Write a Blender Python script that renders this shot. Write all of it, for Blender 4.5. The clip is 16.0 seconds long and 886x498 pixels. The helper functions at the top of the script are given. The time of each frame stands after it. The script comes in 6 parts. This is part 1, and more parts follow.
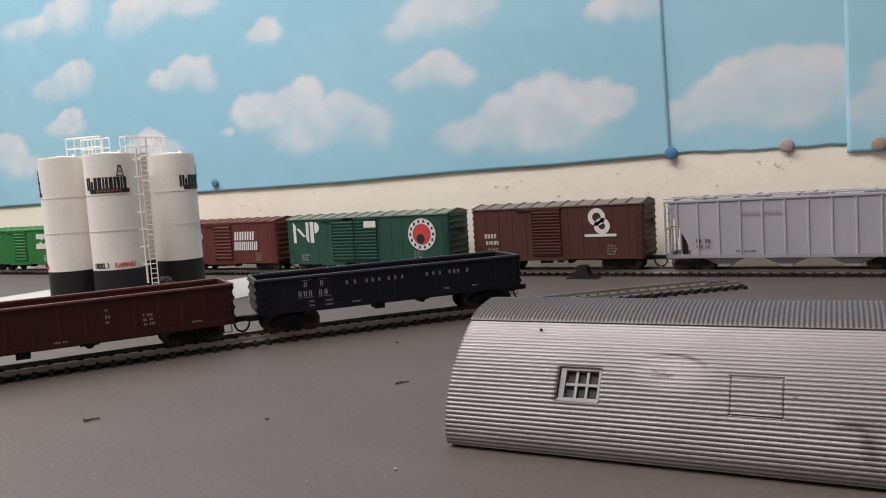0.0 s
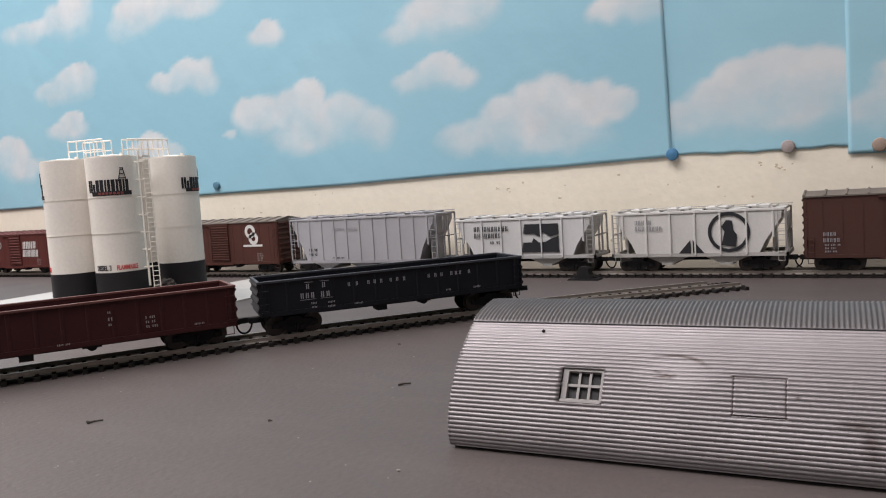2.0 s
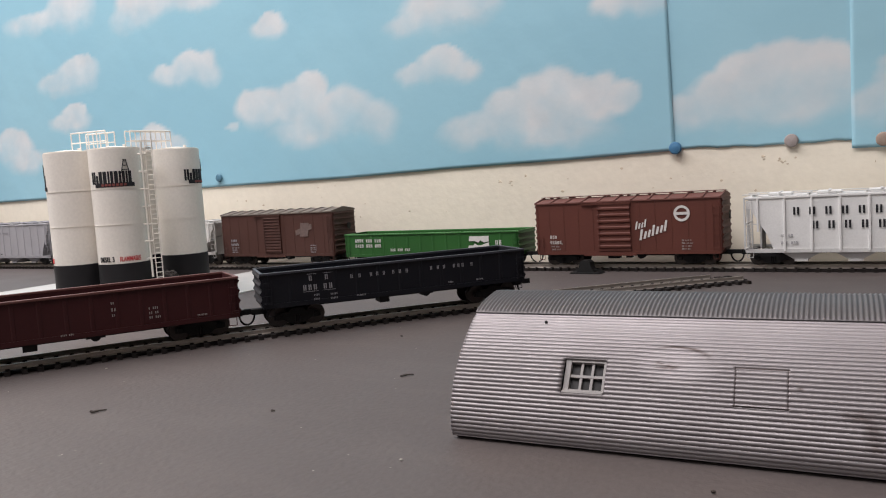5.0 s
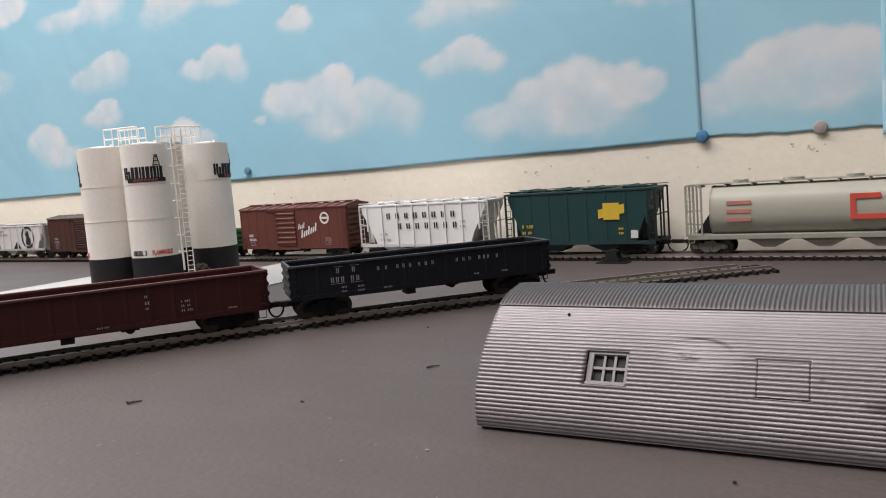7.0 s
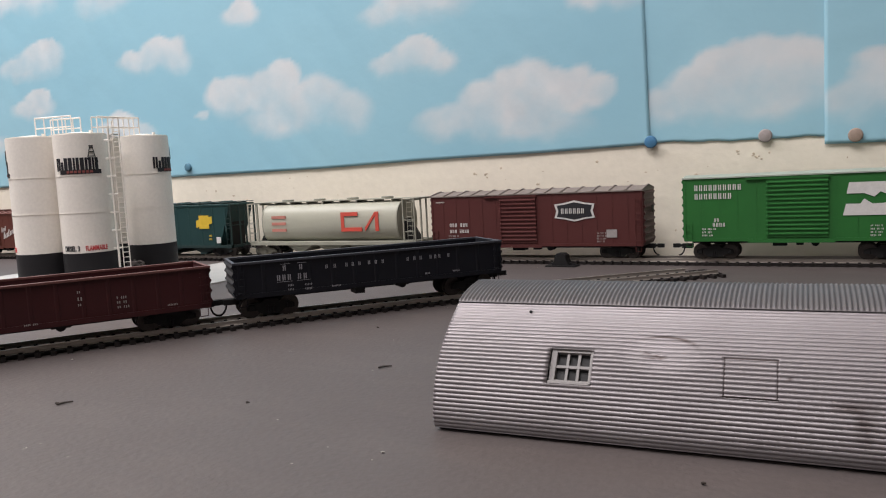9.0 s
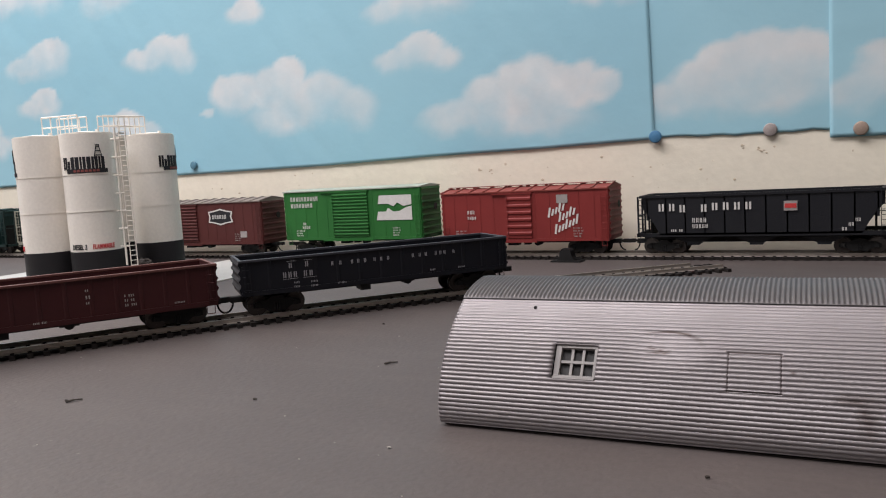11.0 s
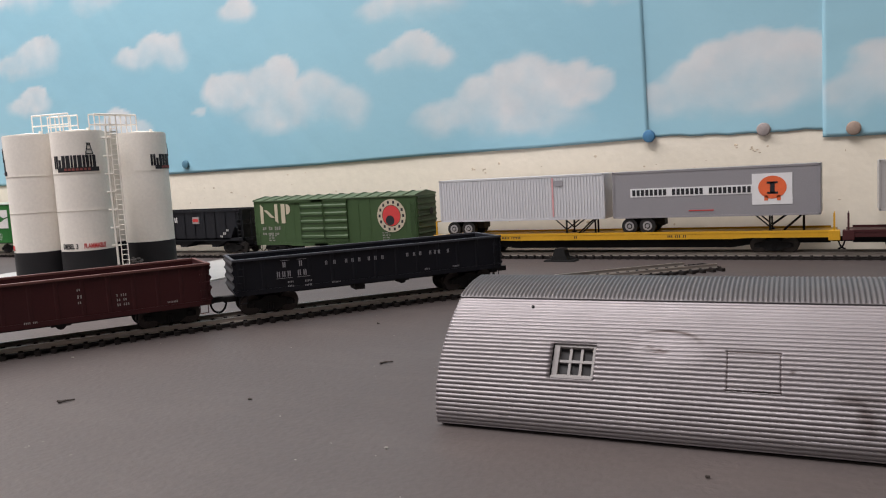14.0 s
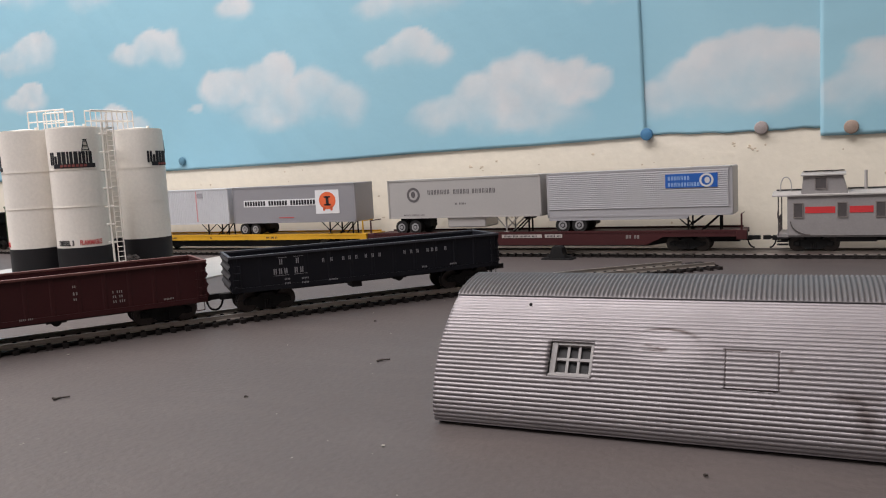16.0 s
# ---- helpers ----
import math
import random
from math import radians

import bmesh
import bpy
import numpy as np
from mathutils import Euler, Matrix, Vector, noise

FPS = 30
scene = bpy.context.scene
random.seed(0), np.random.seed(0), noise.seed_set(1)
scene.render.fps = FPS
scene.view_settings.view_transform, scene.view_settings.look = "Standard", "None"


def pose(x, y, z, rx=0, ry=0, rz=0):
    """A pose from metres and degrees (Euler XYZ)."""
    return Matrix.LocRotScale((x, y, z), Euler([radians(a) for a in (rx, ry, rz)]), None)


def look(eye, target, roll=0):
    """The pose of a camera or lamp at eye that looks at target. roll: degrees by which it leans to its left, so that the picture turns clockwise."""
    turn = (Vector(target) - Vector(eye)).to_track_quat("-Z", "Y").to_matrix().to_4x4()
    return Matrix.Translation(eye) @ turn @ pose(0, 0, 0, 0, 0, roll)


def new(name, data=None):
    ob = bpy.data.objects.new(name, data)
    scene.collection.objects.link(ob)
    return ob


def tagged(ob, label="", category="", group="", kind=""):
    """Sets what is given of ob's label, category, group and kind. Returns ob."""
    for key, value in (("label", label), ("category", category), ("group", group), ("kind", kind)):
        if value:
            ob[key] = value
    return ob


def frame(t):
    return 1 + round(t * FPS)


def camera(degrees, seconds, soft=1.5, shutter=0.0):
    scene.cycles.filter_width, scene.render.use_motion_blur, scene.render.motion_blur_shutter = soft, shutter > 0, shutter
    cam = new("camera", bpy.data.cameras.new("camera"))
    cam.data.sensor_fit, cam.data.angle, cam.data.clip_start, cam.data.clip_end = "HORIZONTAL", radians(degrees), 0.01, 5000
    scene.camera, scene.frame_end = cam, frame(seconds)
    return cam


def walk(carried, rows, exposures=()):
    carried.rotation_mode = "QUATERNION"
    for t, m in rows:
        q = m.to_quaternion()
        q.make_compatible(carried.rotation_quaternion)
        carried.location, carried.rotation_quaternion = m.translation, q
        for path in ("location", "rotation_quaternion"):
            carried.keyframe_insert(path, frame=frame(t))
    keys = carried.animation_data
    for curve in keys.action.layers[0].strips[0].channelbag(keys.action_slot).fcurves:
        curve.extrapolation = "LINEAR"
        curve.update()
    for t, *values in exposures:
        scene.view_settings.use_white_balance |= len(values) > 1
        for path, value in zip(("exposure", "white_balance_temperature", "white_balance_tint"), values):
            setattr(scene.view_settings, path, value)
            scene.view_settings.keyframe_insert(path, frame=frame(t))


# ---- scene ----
cam = camera(59.15, 16.0, soft=1.1)
walk(cam, [
    (0.0, pose(0.4432, -0.5922, 0.0794, 85.181, 3.674, 29.508)),
    (0.5, pose(0.4435, -0.5928, 0.0797, 85.128, 3.829, 29.766)),
    (1.0, pose(0.4437, -0.5930, 0.0800, 85.159, 3.969, 29.908)),
    (1.5, pose(0.4435, -0.5926, 0.0796, 85.274, 3.943, 29.783)),
    (2.0, pose(0.4431, -0.5929, 0.0794, 85.318, 3.797, 29.573)),
    (2.5, pose(0.4432, -0.5933, 0.0792, 85.143, 3.706, 29.876)),
    (3.0, pose(0.4425, -0.5930, 0.0789, 85.055, 3.594, 29.677)),
    (3.5, pose(0.4427, -0.5932, 0.0788, 85.122, 3.641, 29.661)),
    (6.0, pose(0.4433, -0.5940, 0.0783, 84.488, 3.333, 30.142)),
    (6.5, pose(0.4453, -0.5949, 0.0796, 84.354, 3.875, 31.224)),
    (7.0, pose(0.4460, -0.5960, 0.0803, 84.234, 4.259, 31.713)),
    (7.5, pose(0.4431, -0.5952, 0.0780, 84.251, 3.633, 30.378)),
    (8.0, pose(0.4413, -0.5954, 0.0774, 84.350, 3.483, 30.046)),
    (8.5, pose(0.4391, -0.5928, 0.0762, 84.227, 3.081, 28.942)),
    (9.0, pose(0.4362, -0.5906, 0.0759, 84.405, 2.917, 27.514)),
    (11.5, pose(0.4373, -0.5918, 0.0763, 84.024, 3.393, 27.928)),
    (12.0, pose(0.4345, -0.5875, 0.0757, 83.931, 3.311, 27.691)),
    (12.5, pose(0.4364, -0.5909, 0.0765, 84.097, 3.665, 27.591)),
    (13.0, pose(0.4340, -0.5902, 0.0761, 84.266, 3.283, 26.790)),
    (13.5, pose(0.4341, -0.5905, 0.0762, 84.405, 3.260, 26.979)),
    (14.0, pose(0.4349, -0.5911, 0.0759, 84.070, 3.251, 27.272)),
    (14.5, pose(0.4348, -0.5900, 0.0767, 83.837, 3.461, 27.031)),
    (15.0, pose(0.4339, -0.5899, 0.0760, 83.873, 3.134, 26.667)),
    (15.5, pose(0.4343, -0.5901, 0.0758, 83.907, 3.095, 26.860)),
    (16.0, pose(0.4343, -0.5903, 0.0756, 83.908, 3.079, 27.072)),
])

# ---- world, light ----
world = bpy.data.worlds.new("world")
scene.world = world
world.use_nodes = True
world.node_tree.nodes["Background"].inputs[0].default_value = (0.75, 0.85, 1.0, 1)
world.node_tree.nodes["Background"].inputs[1].default_value = 0.05


def area_lamp(name, eye, target, sx, sy, watts, rgb):
    d = bpy.data.lights.new(name, "AREA")
    d.shape, d.size, d.size_y, d.energy, d.color = "RECTANGLE", sx, sy, watts, rgb
    ob = new(name, d)
    ob.matrix_world = look(eye, target)
    return ob


area_lamp("ceiling_tube_light", (-0.68, -0.50, 1.28), (-0.67, -0.47, 0.0), 2.6, 0.6, 53.0, (1.0, 0.962, 0.975))
# added fill lamp far behind the view, lifts the upright faces
area_lamp("room_fill_light", (-0.8, -2.9, 1.28), (-0.8, -2.9, 0.0), 2.6, 0.6, 22.0, (1.0, 0.962, 0.975))

# ---- materials ----
MATS = {}


def mat(name, rgb, rough=0.6, metal=0.0, var=0.15, scale=60.0, bump=0.15, fine=900.0, tint=None, stain_dark=0.0, coat=0.0):
    """A painted, moulded or worn surface: broad blotches, fine grain, uneven gloss, slight relief."""
    if name in MATS:
        return MATS[name]
    m = bpy.data.materials.new(name)
    m.use_nodes = True
    n, l = m.node_tree.nodes, m.node_tree.links
    b = n["Principled BSDF"]
    geo = n.new("ShaderNodeTexCoord")
    big, small = n.new("ShaderNodeTexNoise"), n.new("ShaderNodeTexNoise")
    big.inputs["Scale"].default_value, big.inputs["Detail"].default_value = scale, 5
    small.inputs["Scale"].default_value, small.inputs["Detail"].default_value = fine, 3
    for t in (big, small):
        l.new(geo.outputs["Object"], t.inputs["Vector"])
    r1, mix1 = n.new("ShaderNodeMapRange"), n.new("ShaderNodeMix")
    r1.inputs[1].default_value, r1.inputs[2].default_value = 0.3, 0.72
    l.new(big.outputs[0], r1.inputs[0])
    mix1.data_type = "RGBA"
    dark = tint or tuple(c * 0.6 for c in rgb)
    mix1.inputs[6].default_value = (*rgb, 1)
    mix1.inputs[7].default_value = (*[c + (d - c) * min(1, var * 2.2) for c, d in zip(rgb, dark)], 1)
    l.new(r1.outputs[0], mix1.inputs[0])
    hsv = n.new("ShaderNodeHueSaturation")
    v = n.new("ShaderNodeMapRange")
    v.inputs[3].default_value, v.inputs[4].default_value = 1 - var * 0.8, 1 + var * 0.8
    l.new(small.outputs[0], v.inputs[0])
    l.new(v.outputs[0], hsv.inputs["Value"])
    l.new(mix1.outputs[2], hsv.inputs["Color"])
    out = hsv.outputs[0]
    if stain_dark:
        at = n.new("ShaderNodeAttribute")
        at.attribute_name = "stain_dark"
        mx = n.new("ShaderNodeMix")
        mx.data_type = "RGBA"
        mx.inputs[7].default_value = (0.055, 0.035, 0.03, 1)
        l.new(at.outputs["Fac"], mx.inputs[0])
        l.new(out, mx.inputs[6])
        out = mx.outputs[2]
    l.new(out, b.inputs["Base Color"])
    rr = n.new("ShaderNodeMapRange")
    rr.inputs[3].default_value, rr.inputs[4].default_value = max(0.05, rough - 0.12), min(1, rough + 0.12)
    l.new(big.outputs[0], rr.inputs[0])
    l.new(rr.outputs[0], b.inputs["Roughness"])
    b.inputs["Metallic"].default_value = metal
    b.inputs["Specular IOR Level"].default_value = 0.5 if metal else 0.32
    b.inputs["Coat Weight"].default_value = coat
    if bump:
        bp = n.new("ShaderNodeBump")
        bp.inputs["Strength"].default_value, bp.inputs["Distance"].default_value = bump, 0.0006
        l.new(small.outputs[0], bp.inputs["Height"])
        l.new(bp.outputs[0], b.inputs["Normal"])
    MATS[name] = m
    return m


def table_material():
    m = mat("grey painted plywood", (0.085, 0.070, 0.067), 0.55, 0, 0.20, 7.0, 0.35, 420.0, (0.060, 0.049, 0.047))
    n, l = m.node_tree.nodes, m.node_tree.links
    b = n["Principled BSDF"]
    src = b.inputs["Base Color"].links[0].from_socket
    geo = n["Texture Coordinate"]
    # scuffs drawn out along the boards, and pale dust specks
    mp, sc, r = n.new("ShaderNodeMapping"), n.new("ShaderNodeTexNoise"), n.new("ShaderNodeMapRange")
    mp.inputs["Scale"].default_value = (14, 60, 1)
    mp.inputs["Rotation"].default_value = (0, 0, 0.5)
    sc.inputs["Scale"].default_value, sc.inputs["Detail"].default_value, sc.inputs["Roughness"].default_value = 1.0, 8, 0.75
    l.new(geo.outputs["Object"], mp.inputs["Vector"])
    l.new(mp.outputs[0], sc.inputs["Vector"])
    r.inputs[1].default_value, r.inputs[2].default_value, r.inputs[3].default_value, r.inputs[4].default_value = 0.5, 0.8, 0, 0.35
    l.new(sc.outputs[0], r.inputs[0])
    mx = n.new("ShaderNodeMix")
    mx.data_type = "RGBA"
    mx.inputs[7].default_value = (0.140, 0.114, 0.107, 1)
    l.new(r.outputs[0], mx.inputs[0])
    l.new(src, mx.inputs[6])
    vo, vr = n.new("ShaderNodeTexVoronoi"), n.new("ShaderNodeMapRange")
    vo.inputs["Scale"].default_value = 110.0
    l.new(geo.outputs["Object"], vo.inputs["Vector"])
    vr.inputs[1].default_value, vr.inputs[2].default_value, vr.inputs[3].default_value, vr.inputs[4].default_value = 0.035, 0.07, 0.6, 0
    l.new(vo.outputs["Distance"], vr.inputs[0])
    # only some of the cells carry a speck
    cellpick = n.new("ShaderNodeMath")
    cellpick.operation = "GREATER_THAN"
    cellpick.inputs[1].default_value = 0.8
    sep = n.new("ShaderNodeSeparateColor")
    l.new(vo.outputs["Color"], sep.inputs[0])
    l.new(sep.outputs[0], cellpick.inputs[0])
    mul = n.new("ShaderNodeMath")
    mul.operation = "MULTIPLY"
    l.new(vr.outputs[0], mul.inputs[0])
    l.new(cellpick.outputs[0], mul.inputs[1])
    mx2 = n.new("ShaderNodeMix")
    mx2.data_type = "RGBA"
    mx2.inputs[7].default_value = (0.20, 0.175, 0.16, 1)
    l.new(mul.outputs[0], mx2.inputs[0])
    l.new(mx.outputs[2], mx2.inputs[6])
    l.new(mx2.outputs[2], b.inputs["Base Color"])
    return m


def paper_material():
    """Printed sky paper: blue with white clouds, the print carried by the sheet's 'print' attribute."""
    m = bpy.data.materials.new("printed sky paper")
    m.use_nodes = True
    n, l = m.node_tree.nodes, m.node_tree.links
    b = n["Principled BSDF"]
    at = n.new("ShaderNodeAttribute")
    at.attribute_name = "print"
    tc, no = n.new("ShaderNodeTexCoord"), n.new("ShaderNodeTexNoise")
    no.inputs["Scale"].default_value, no.inputs["Detail"].default_value = 5.0, 4
    l.new(tc.outputs["Object"], no.inputs["Vector"])
    blue = n.new("ShaderNodeMix")
    blue.data_type = "RGBA"
    blue.inputs[6].default_value, blue.inputs[7].default_value = (0.238, 0.47, 0.595, 1), (0.348, 0.58, 0.672, 1)
    l.new(no.outputs[0], blue.inputs[0])
    n2 = n.new("ShaderNodeTexNoise")
    n2.inputs["Scale"].default_value, n2.inputs["Detail"].default_value = 30.0, 5
    l.new(tc.outputs["Object"], n2.inputs["Vector"])
    white = n.new("ShaderNodeMix")
    white.data_type = "RGBA"
    white.inputs[6].default_value, white.inputs[7].default_value = (0.53, 0.575, 0.61, 1), (0.74, 0.745, 0.75, 1)
    l.new(n2.outputs[0], white.inputs[0])
    mx = n.new("ShaderNodeMix")
    mx.data_type = "RGBA"
    l.new(at.outputs["Fac"], mx.inputs[0])
    l.new(blue.outputs[2], mx.inputs[6])
    l.new(white.outputs[2], mx.inputs[7])
    l.new(mx.outputs[2], b.inputs["Base Color"])
    b.inputs["Roughness"].default_value = 0.42
    bp = n.new("ShaderNodeBump")
    bp.inputs["Strength"].default_value, bp.inputs["Distance"].default_value = 0.25, 0.003
    l.new(n2.outputs[0], bp.inputs["Height"])
    l.new(bp.outputs[0], b.inputs["Normal"])
    return m


TABLE, PAPER = table_material(), paper_material()
PLASTER = mat("off-white painted plaster", (0.80, 0.735, 0.62), 0.8, 0, 0.08, 14.0, 0.5, 160.0, (0.72, 0.65, 0.55))
RAIL = mat("nickel silver rail", (0.44, 0.39, 0.35), 0.34, 0.45, 0.2, 40, 0.05)
TIE = mat("dark brown plastic sleepers", (0.014, 0.010, 0.009), 0.75, 0, 0.25, 200, 0.3)
BLACK = mat("black moulded plastic", (0.008, 0.0075, 0.0078), 0.7, 0, 0.2, 120, 0.2)
STEEL = mat("dull wheel steel", (0.07, 0.06, 0.055), 0.5, 0.6, 0.2, 150, 0.1)
WHITE = mat("white lettering paint", (0.64, 0.62, 0.60), 0.6, 0, 0.12, 300, 0.0)
DIM = mat("faded white lettering", (0.34, 0.31, 0.30), 0.65, 0, 0.2, 300, 0.0)
INK = mat("black lettering paint", (0.02, 0.02, 0.024), 0.6, 0, 0.15, 300, 0.0)
REDINK = mat("red lettering paint", (0.55, 0.05, 0.05), 0.55, 0, 0.12, 300, 0.0)
YELLOWINK = mat("yellow lettering paint", (0.62, 0.42, 0.04), 0.55, 0, 0.12, 300, 0.0)
GREYINK = mat("grey lettering paint", (0.30, 0.29, 0.31), 0.6, 0, 0.12, 300, 0.0)

# ---- mesh helpers ----


def part(name, bm, material, parent=None, label=""):
    me = bpy.data.meshes.new(name)
    bm.normal_update()
    bm.to_mesh(me)
    bm.free()
    me.materials.append(material)
    ob = new(name, me)
    if parent is not None:
        ob.parent = parent
    if label:
        ob["label"] = label
    return ob


def thing(name, label, category, group="", kind=""):
    return tagged(new(name), label, category, group, kind)


def box(bm, x0, x1, y0, y1, z0, z1, bev=0.0):
    r = bmesh.ops.create_cube(bm, size=1.0, matrix=Matrix.Translation(((x0 + x1) / 2, (y0 + y1) / 2, (z0 + z1) / 2)) @ Matrix.Diagonal((x1 - x0, y1 - y0, z1 - z0, 1)))
    if bev:
        es = list({e for v in r["verts"] for e in v.link_edges})
        bmesh.ops.bevel(bm, geom=es, offset=bev, segments=1, affect="EDGES")
    return bm


def bx(*a):
    return box(bmesh.new(), *a)


def prism(bm, profile, axis, a0, a1):
    """A closed outline swept along an axis: 'x' takes (y, z) outlines, 'y' takes (x, z) outlines, 'z' takes (x, y)."""
    def at(p, a):
        return {"x": (a, p[0], p[1]), "y": (p[0], a, p[1]), "z": (p[0], p[1], a)}[axis]
    v0 = [bm.verts.new(at(p, a0)) for p in profile]
    v1 = [bm.verts.new(at(p, a1)) for p in profile]
    k = len(profile)
    fs = [bm.faces.new(v0), bm.faces.new(v1)]
    for i in range(k):
        fs.append(bm.faces.new((v0[i], v0[(i + 1) % k], v1[(i + 1) % k], v1[i])))
    bmesh.ops.recalc_face_normals(bm, faces=fs)
    return bm


def rod(bm, p, q, r=0.00025, seg=6):
    p, q = Vector(p), Vector(q)
    d = q - p
    m = Matrix.Translation((p + q) / 2) @ d.to_track_quat("Z", "Y").to_matrix().to_4x4()
    bmesh.ops.create_cone(bm, cap_ends=True, segments=seg, radius1=r, radius2=r, depth=d.length, matrix=m)
    return bm


def disc(bm, x, y0, y1, z, r, seg=20):
    return rod(bm, (x, y0, z), (x, y1, z), r, seg)


def words(bm, x, z, h, text, y, adv=0.8, thick=0.00012, slope=0.0):
    """A line of lettering too small or not to be lettered: one upright bar for each letter, gaps at the spaces."""
    for i, c in enumerate(text):
        if c != " ":
            x0 = x + i * h * adv
            w = h * adv * (0.62 if len(text) > 1 else 0.9)
            z0 = z + slope * i * h * adv
            if h < 0.0019:
                box(bm, x0, x0 + w * 0.8, y - thick, y, z0, z0 + h)
            else:
                # larger letters: two thin upright strokes in place of each
                box(bm, x0, x0 + w * 0.36, y - thick, y, z0, z0 + h)
                box(bm, x0 + w * 0.64, x0 + w, y - thick, y, z0, z0 + h)
    return bm


def flat_shape(bm, pts, y, thick=0.00015):
    return prism(bm, pts, "y", y - thick, y)


def ring(bm, cx, cz, ro, ri, y, seg=36, sx=1.0, thick=0.00015):
    a = [(math.cos(2 * math.pi * i / seg), math.sin(2 * math.pi * i / seg)) for i in range(seg)]
    if ri > 0:
        loops = [[bm.verts.new((cx + c[0] * r * sx, yy, cz + c[1] * r)) for c in a] for r, yy in ((ro, y), (ri, y), (ri, y - thick), (ro, y - thick))]
        fs = [bm.faces.new((p[i], p[(i + 1) % seg], q[(i + 1) % seg], q[i])) for p, q in zip(loops, loops[1:] + loops[:1]) for i in range(seg)]
        bmesh.ops.recalc_face_normals(bm, faces=fs)
    if ri <= 0:
        prism(bm, [(cx + c[0] * ro * sx, cz + c[1] * ro) for c in a], "y", y - thick, y)
    return bm


def smooth(ob, angle=0.6):
    for p in ob.data.polygons:
        p.use_smooth = True
    ob.data.set_sharp_from_angle(angle=angle)
    return ob


# ---- setting ----
HR = 0.0047  # top of rail above the table


def build_room():
    t = tagged(part("table_top", bx(-3.75, 3.75, -0.98, 0.038, -0.018, 0.0, 0.002), TABLE), "grey painted plywood table top with dust and scuffs", "table top", kind="structure")
    tagged(part("wall_back", bx(-3.8, 3.8, 0.04, 0.12, -0.9, 1.35), PLASTER), "off-white painted wall with dents and chips", "wall", kind="structure")
    wallmat = mat("cream wall paint", (0.45, 0.42, 0.38), 0.8, 0, 0.06, 4.0, 0.2, 90)
    tagged(part("wall_front", bx(-3.8, 3.8, -4.0, -3.9, -0.9, 1.35), wallmat), "plain cream painted wall", "wall", kind="structure")
    tagged(part("wall_left", bx(-3.9, -3.8, -4.0, 0.12, -0.9, 1.35), wallmat), "plain cream painted wall", "wall", kind="structure")
    tagged(part("wall_right", bx(3.8, 3.9, -4.0, 0.12, -0.9, 1.35), wallmat), "plain cream painted wall", "wall", kind="structure")
    tagged(part("ceiling", bx(-3.9, 3.9, -4.0, 0.12, 1.35, 1.42), mat("white ceiling paint", (0.7, 0.68, 0.64), 0.85, 0, 0.06, 3.0, 0.2, 60)), "plain white ceiling", "ceiling", kind="structure")
    tagged(part("floor", bx(-3.9, 3.9, -4.0, 0.12, -1.0, -0.9), mat("concrete floor", (0.25, 0.24, 0.23), 0.7, 0, 0.15, 3.0, 0.3, 60)), "plain concrete floor", "floor", kind="structure")


CLOUDS = []


def cloud(*lobes):
    CLOUDS.append(lobes)


cloud((-0.494, 0.31, 0.062, 0.012), (-0.43, 0.316, 0.043, 0.021), (-0.417, 0.33, 0.032, 0.017))
cloud((-0.315, 0.291, 0.038, 0.016), (-0.294, 0.303, 0.05, 0.019), (-0.222, 0.294, 0.051, 0.012))
cloud((-0.113, 0.248, 0.024, 0.01), (-0.107, 0.254, 0.014, 0.008))
cloud((0.052, 0.224, 0.022, 0.009), (0.09, 0.235, 0.04, 0.02), (0.124, 0.234, 0.028, 0.015))
cloud((-0.471, 0.229, 0.038, 0.011), (-0.432, 0.236, 0.041, 0.018), (-0.425, 0.247, 0.024, 0.01))
cloud((-0.259, 0.215, 0.036, 0.012), (-0.227, 0.222, 0.034, 0.016), (-0.215, 0.211, 0.027, 0.011))
cloud((-0.453, 0.181, 0.039, 0.011), (-0.443, 0.191, 0.024, 0.01))
cloud((-0.577, 0.158, 0.043, 0.021), (-0.549, 0.139, 0.042, 0.015))
cloud((0.061, 0.176, 0.022, 0.008), (0.089, 0.185, 0.023, 0.013), (0.112, 0.176, 0.016, 0.01))
cloud((-0.133, 0.166, 0.032, 0.019), (-0.083, 0.164, 0.036, 0.02), (-0.064, 0.179, 0.021, 0.016), (-0.033, 0.153, 0.041, 0.022), (0.007, 0.141, 0.027, 0.017), (-0.056, 0.138, 0.062, 0.014), (-0.176, 0.150, 0.010, 0.004))
cloud((0.117, 0.122, 0.034, 0.014), (0.156, 0.13, 0.032, 0.022), (0.191, 0.138, 0.035, 0.025), (0.224, 0.139, 0.029, 0.018), (0.255, 0.136, 0.013, 0.011), (0.177, 0.114, 0.06, 0.012))
cloud((0.256, 0.213, 0.025, 0.01), (0.279, 0.206, 0.016, 0.007))
cloud((-0.643, 0.345, 0.054, 0.017), (-0.690, 0.251, 0.045, 0.014))
cloud((-0.315, 0.137, 0.034, 0.014), (-0.300, 0.146, 0.026, 0.015), (-0.275, 0.135, 0.024, 0.012))
cloud((-0.86, 0.20, 0.06, 0.02), (-0.80, 0.195, 0.05, 0.016))
cloud((-0.15, 0.37, 0.06, 0.02), (-0.10, 0.36, 0.05, 0.018))
cloud((0.18, 0.33, 0.05, 0.02), (0.22, 0.32, 0.04, 0.016))
SHEET_TWO = [((0.312, 0.120, 0.022, 0.013), (0.332, 0.130, 0.026, 0.017), (0.352, 0.139, 0.026, 0.019), (0.376, 0.145, 0.030, 0.020), (0.402, 0.139, 0.026, 0.020), (0.365, 0.118, 0.058, 0.013))]
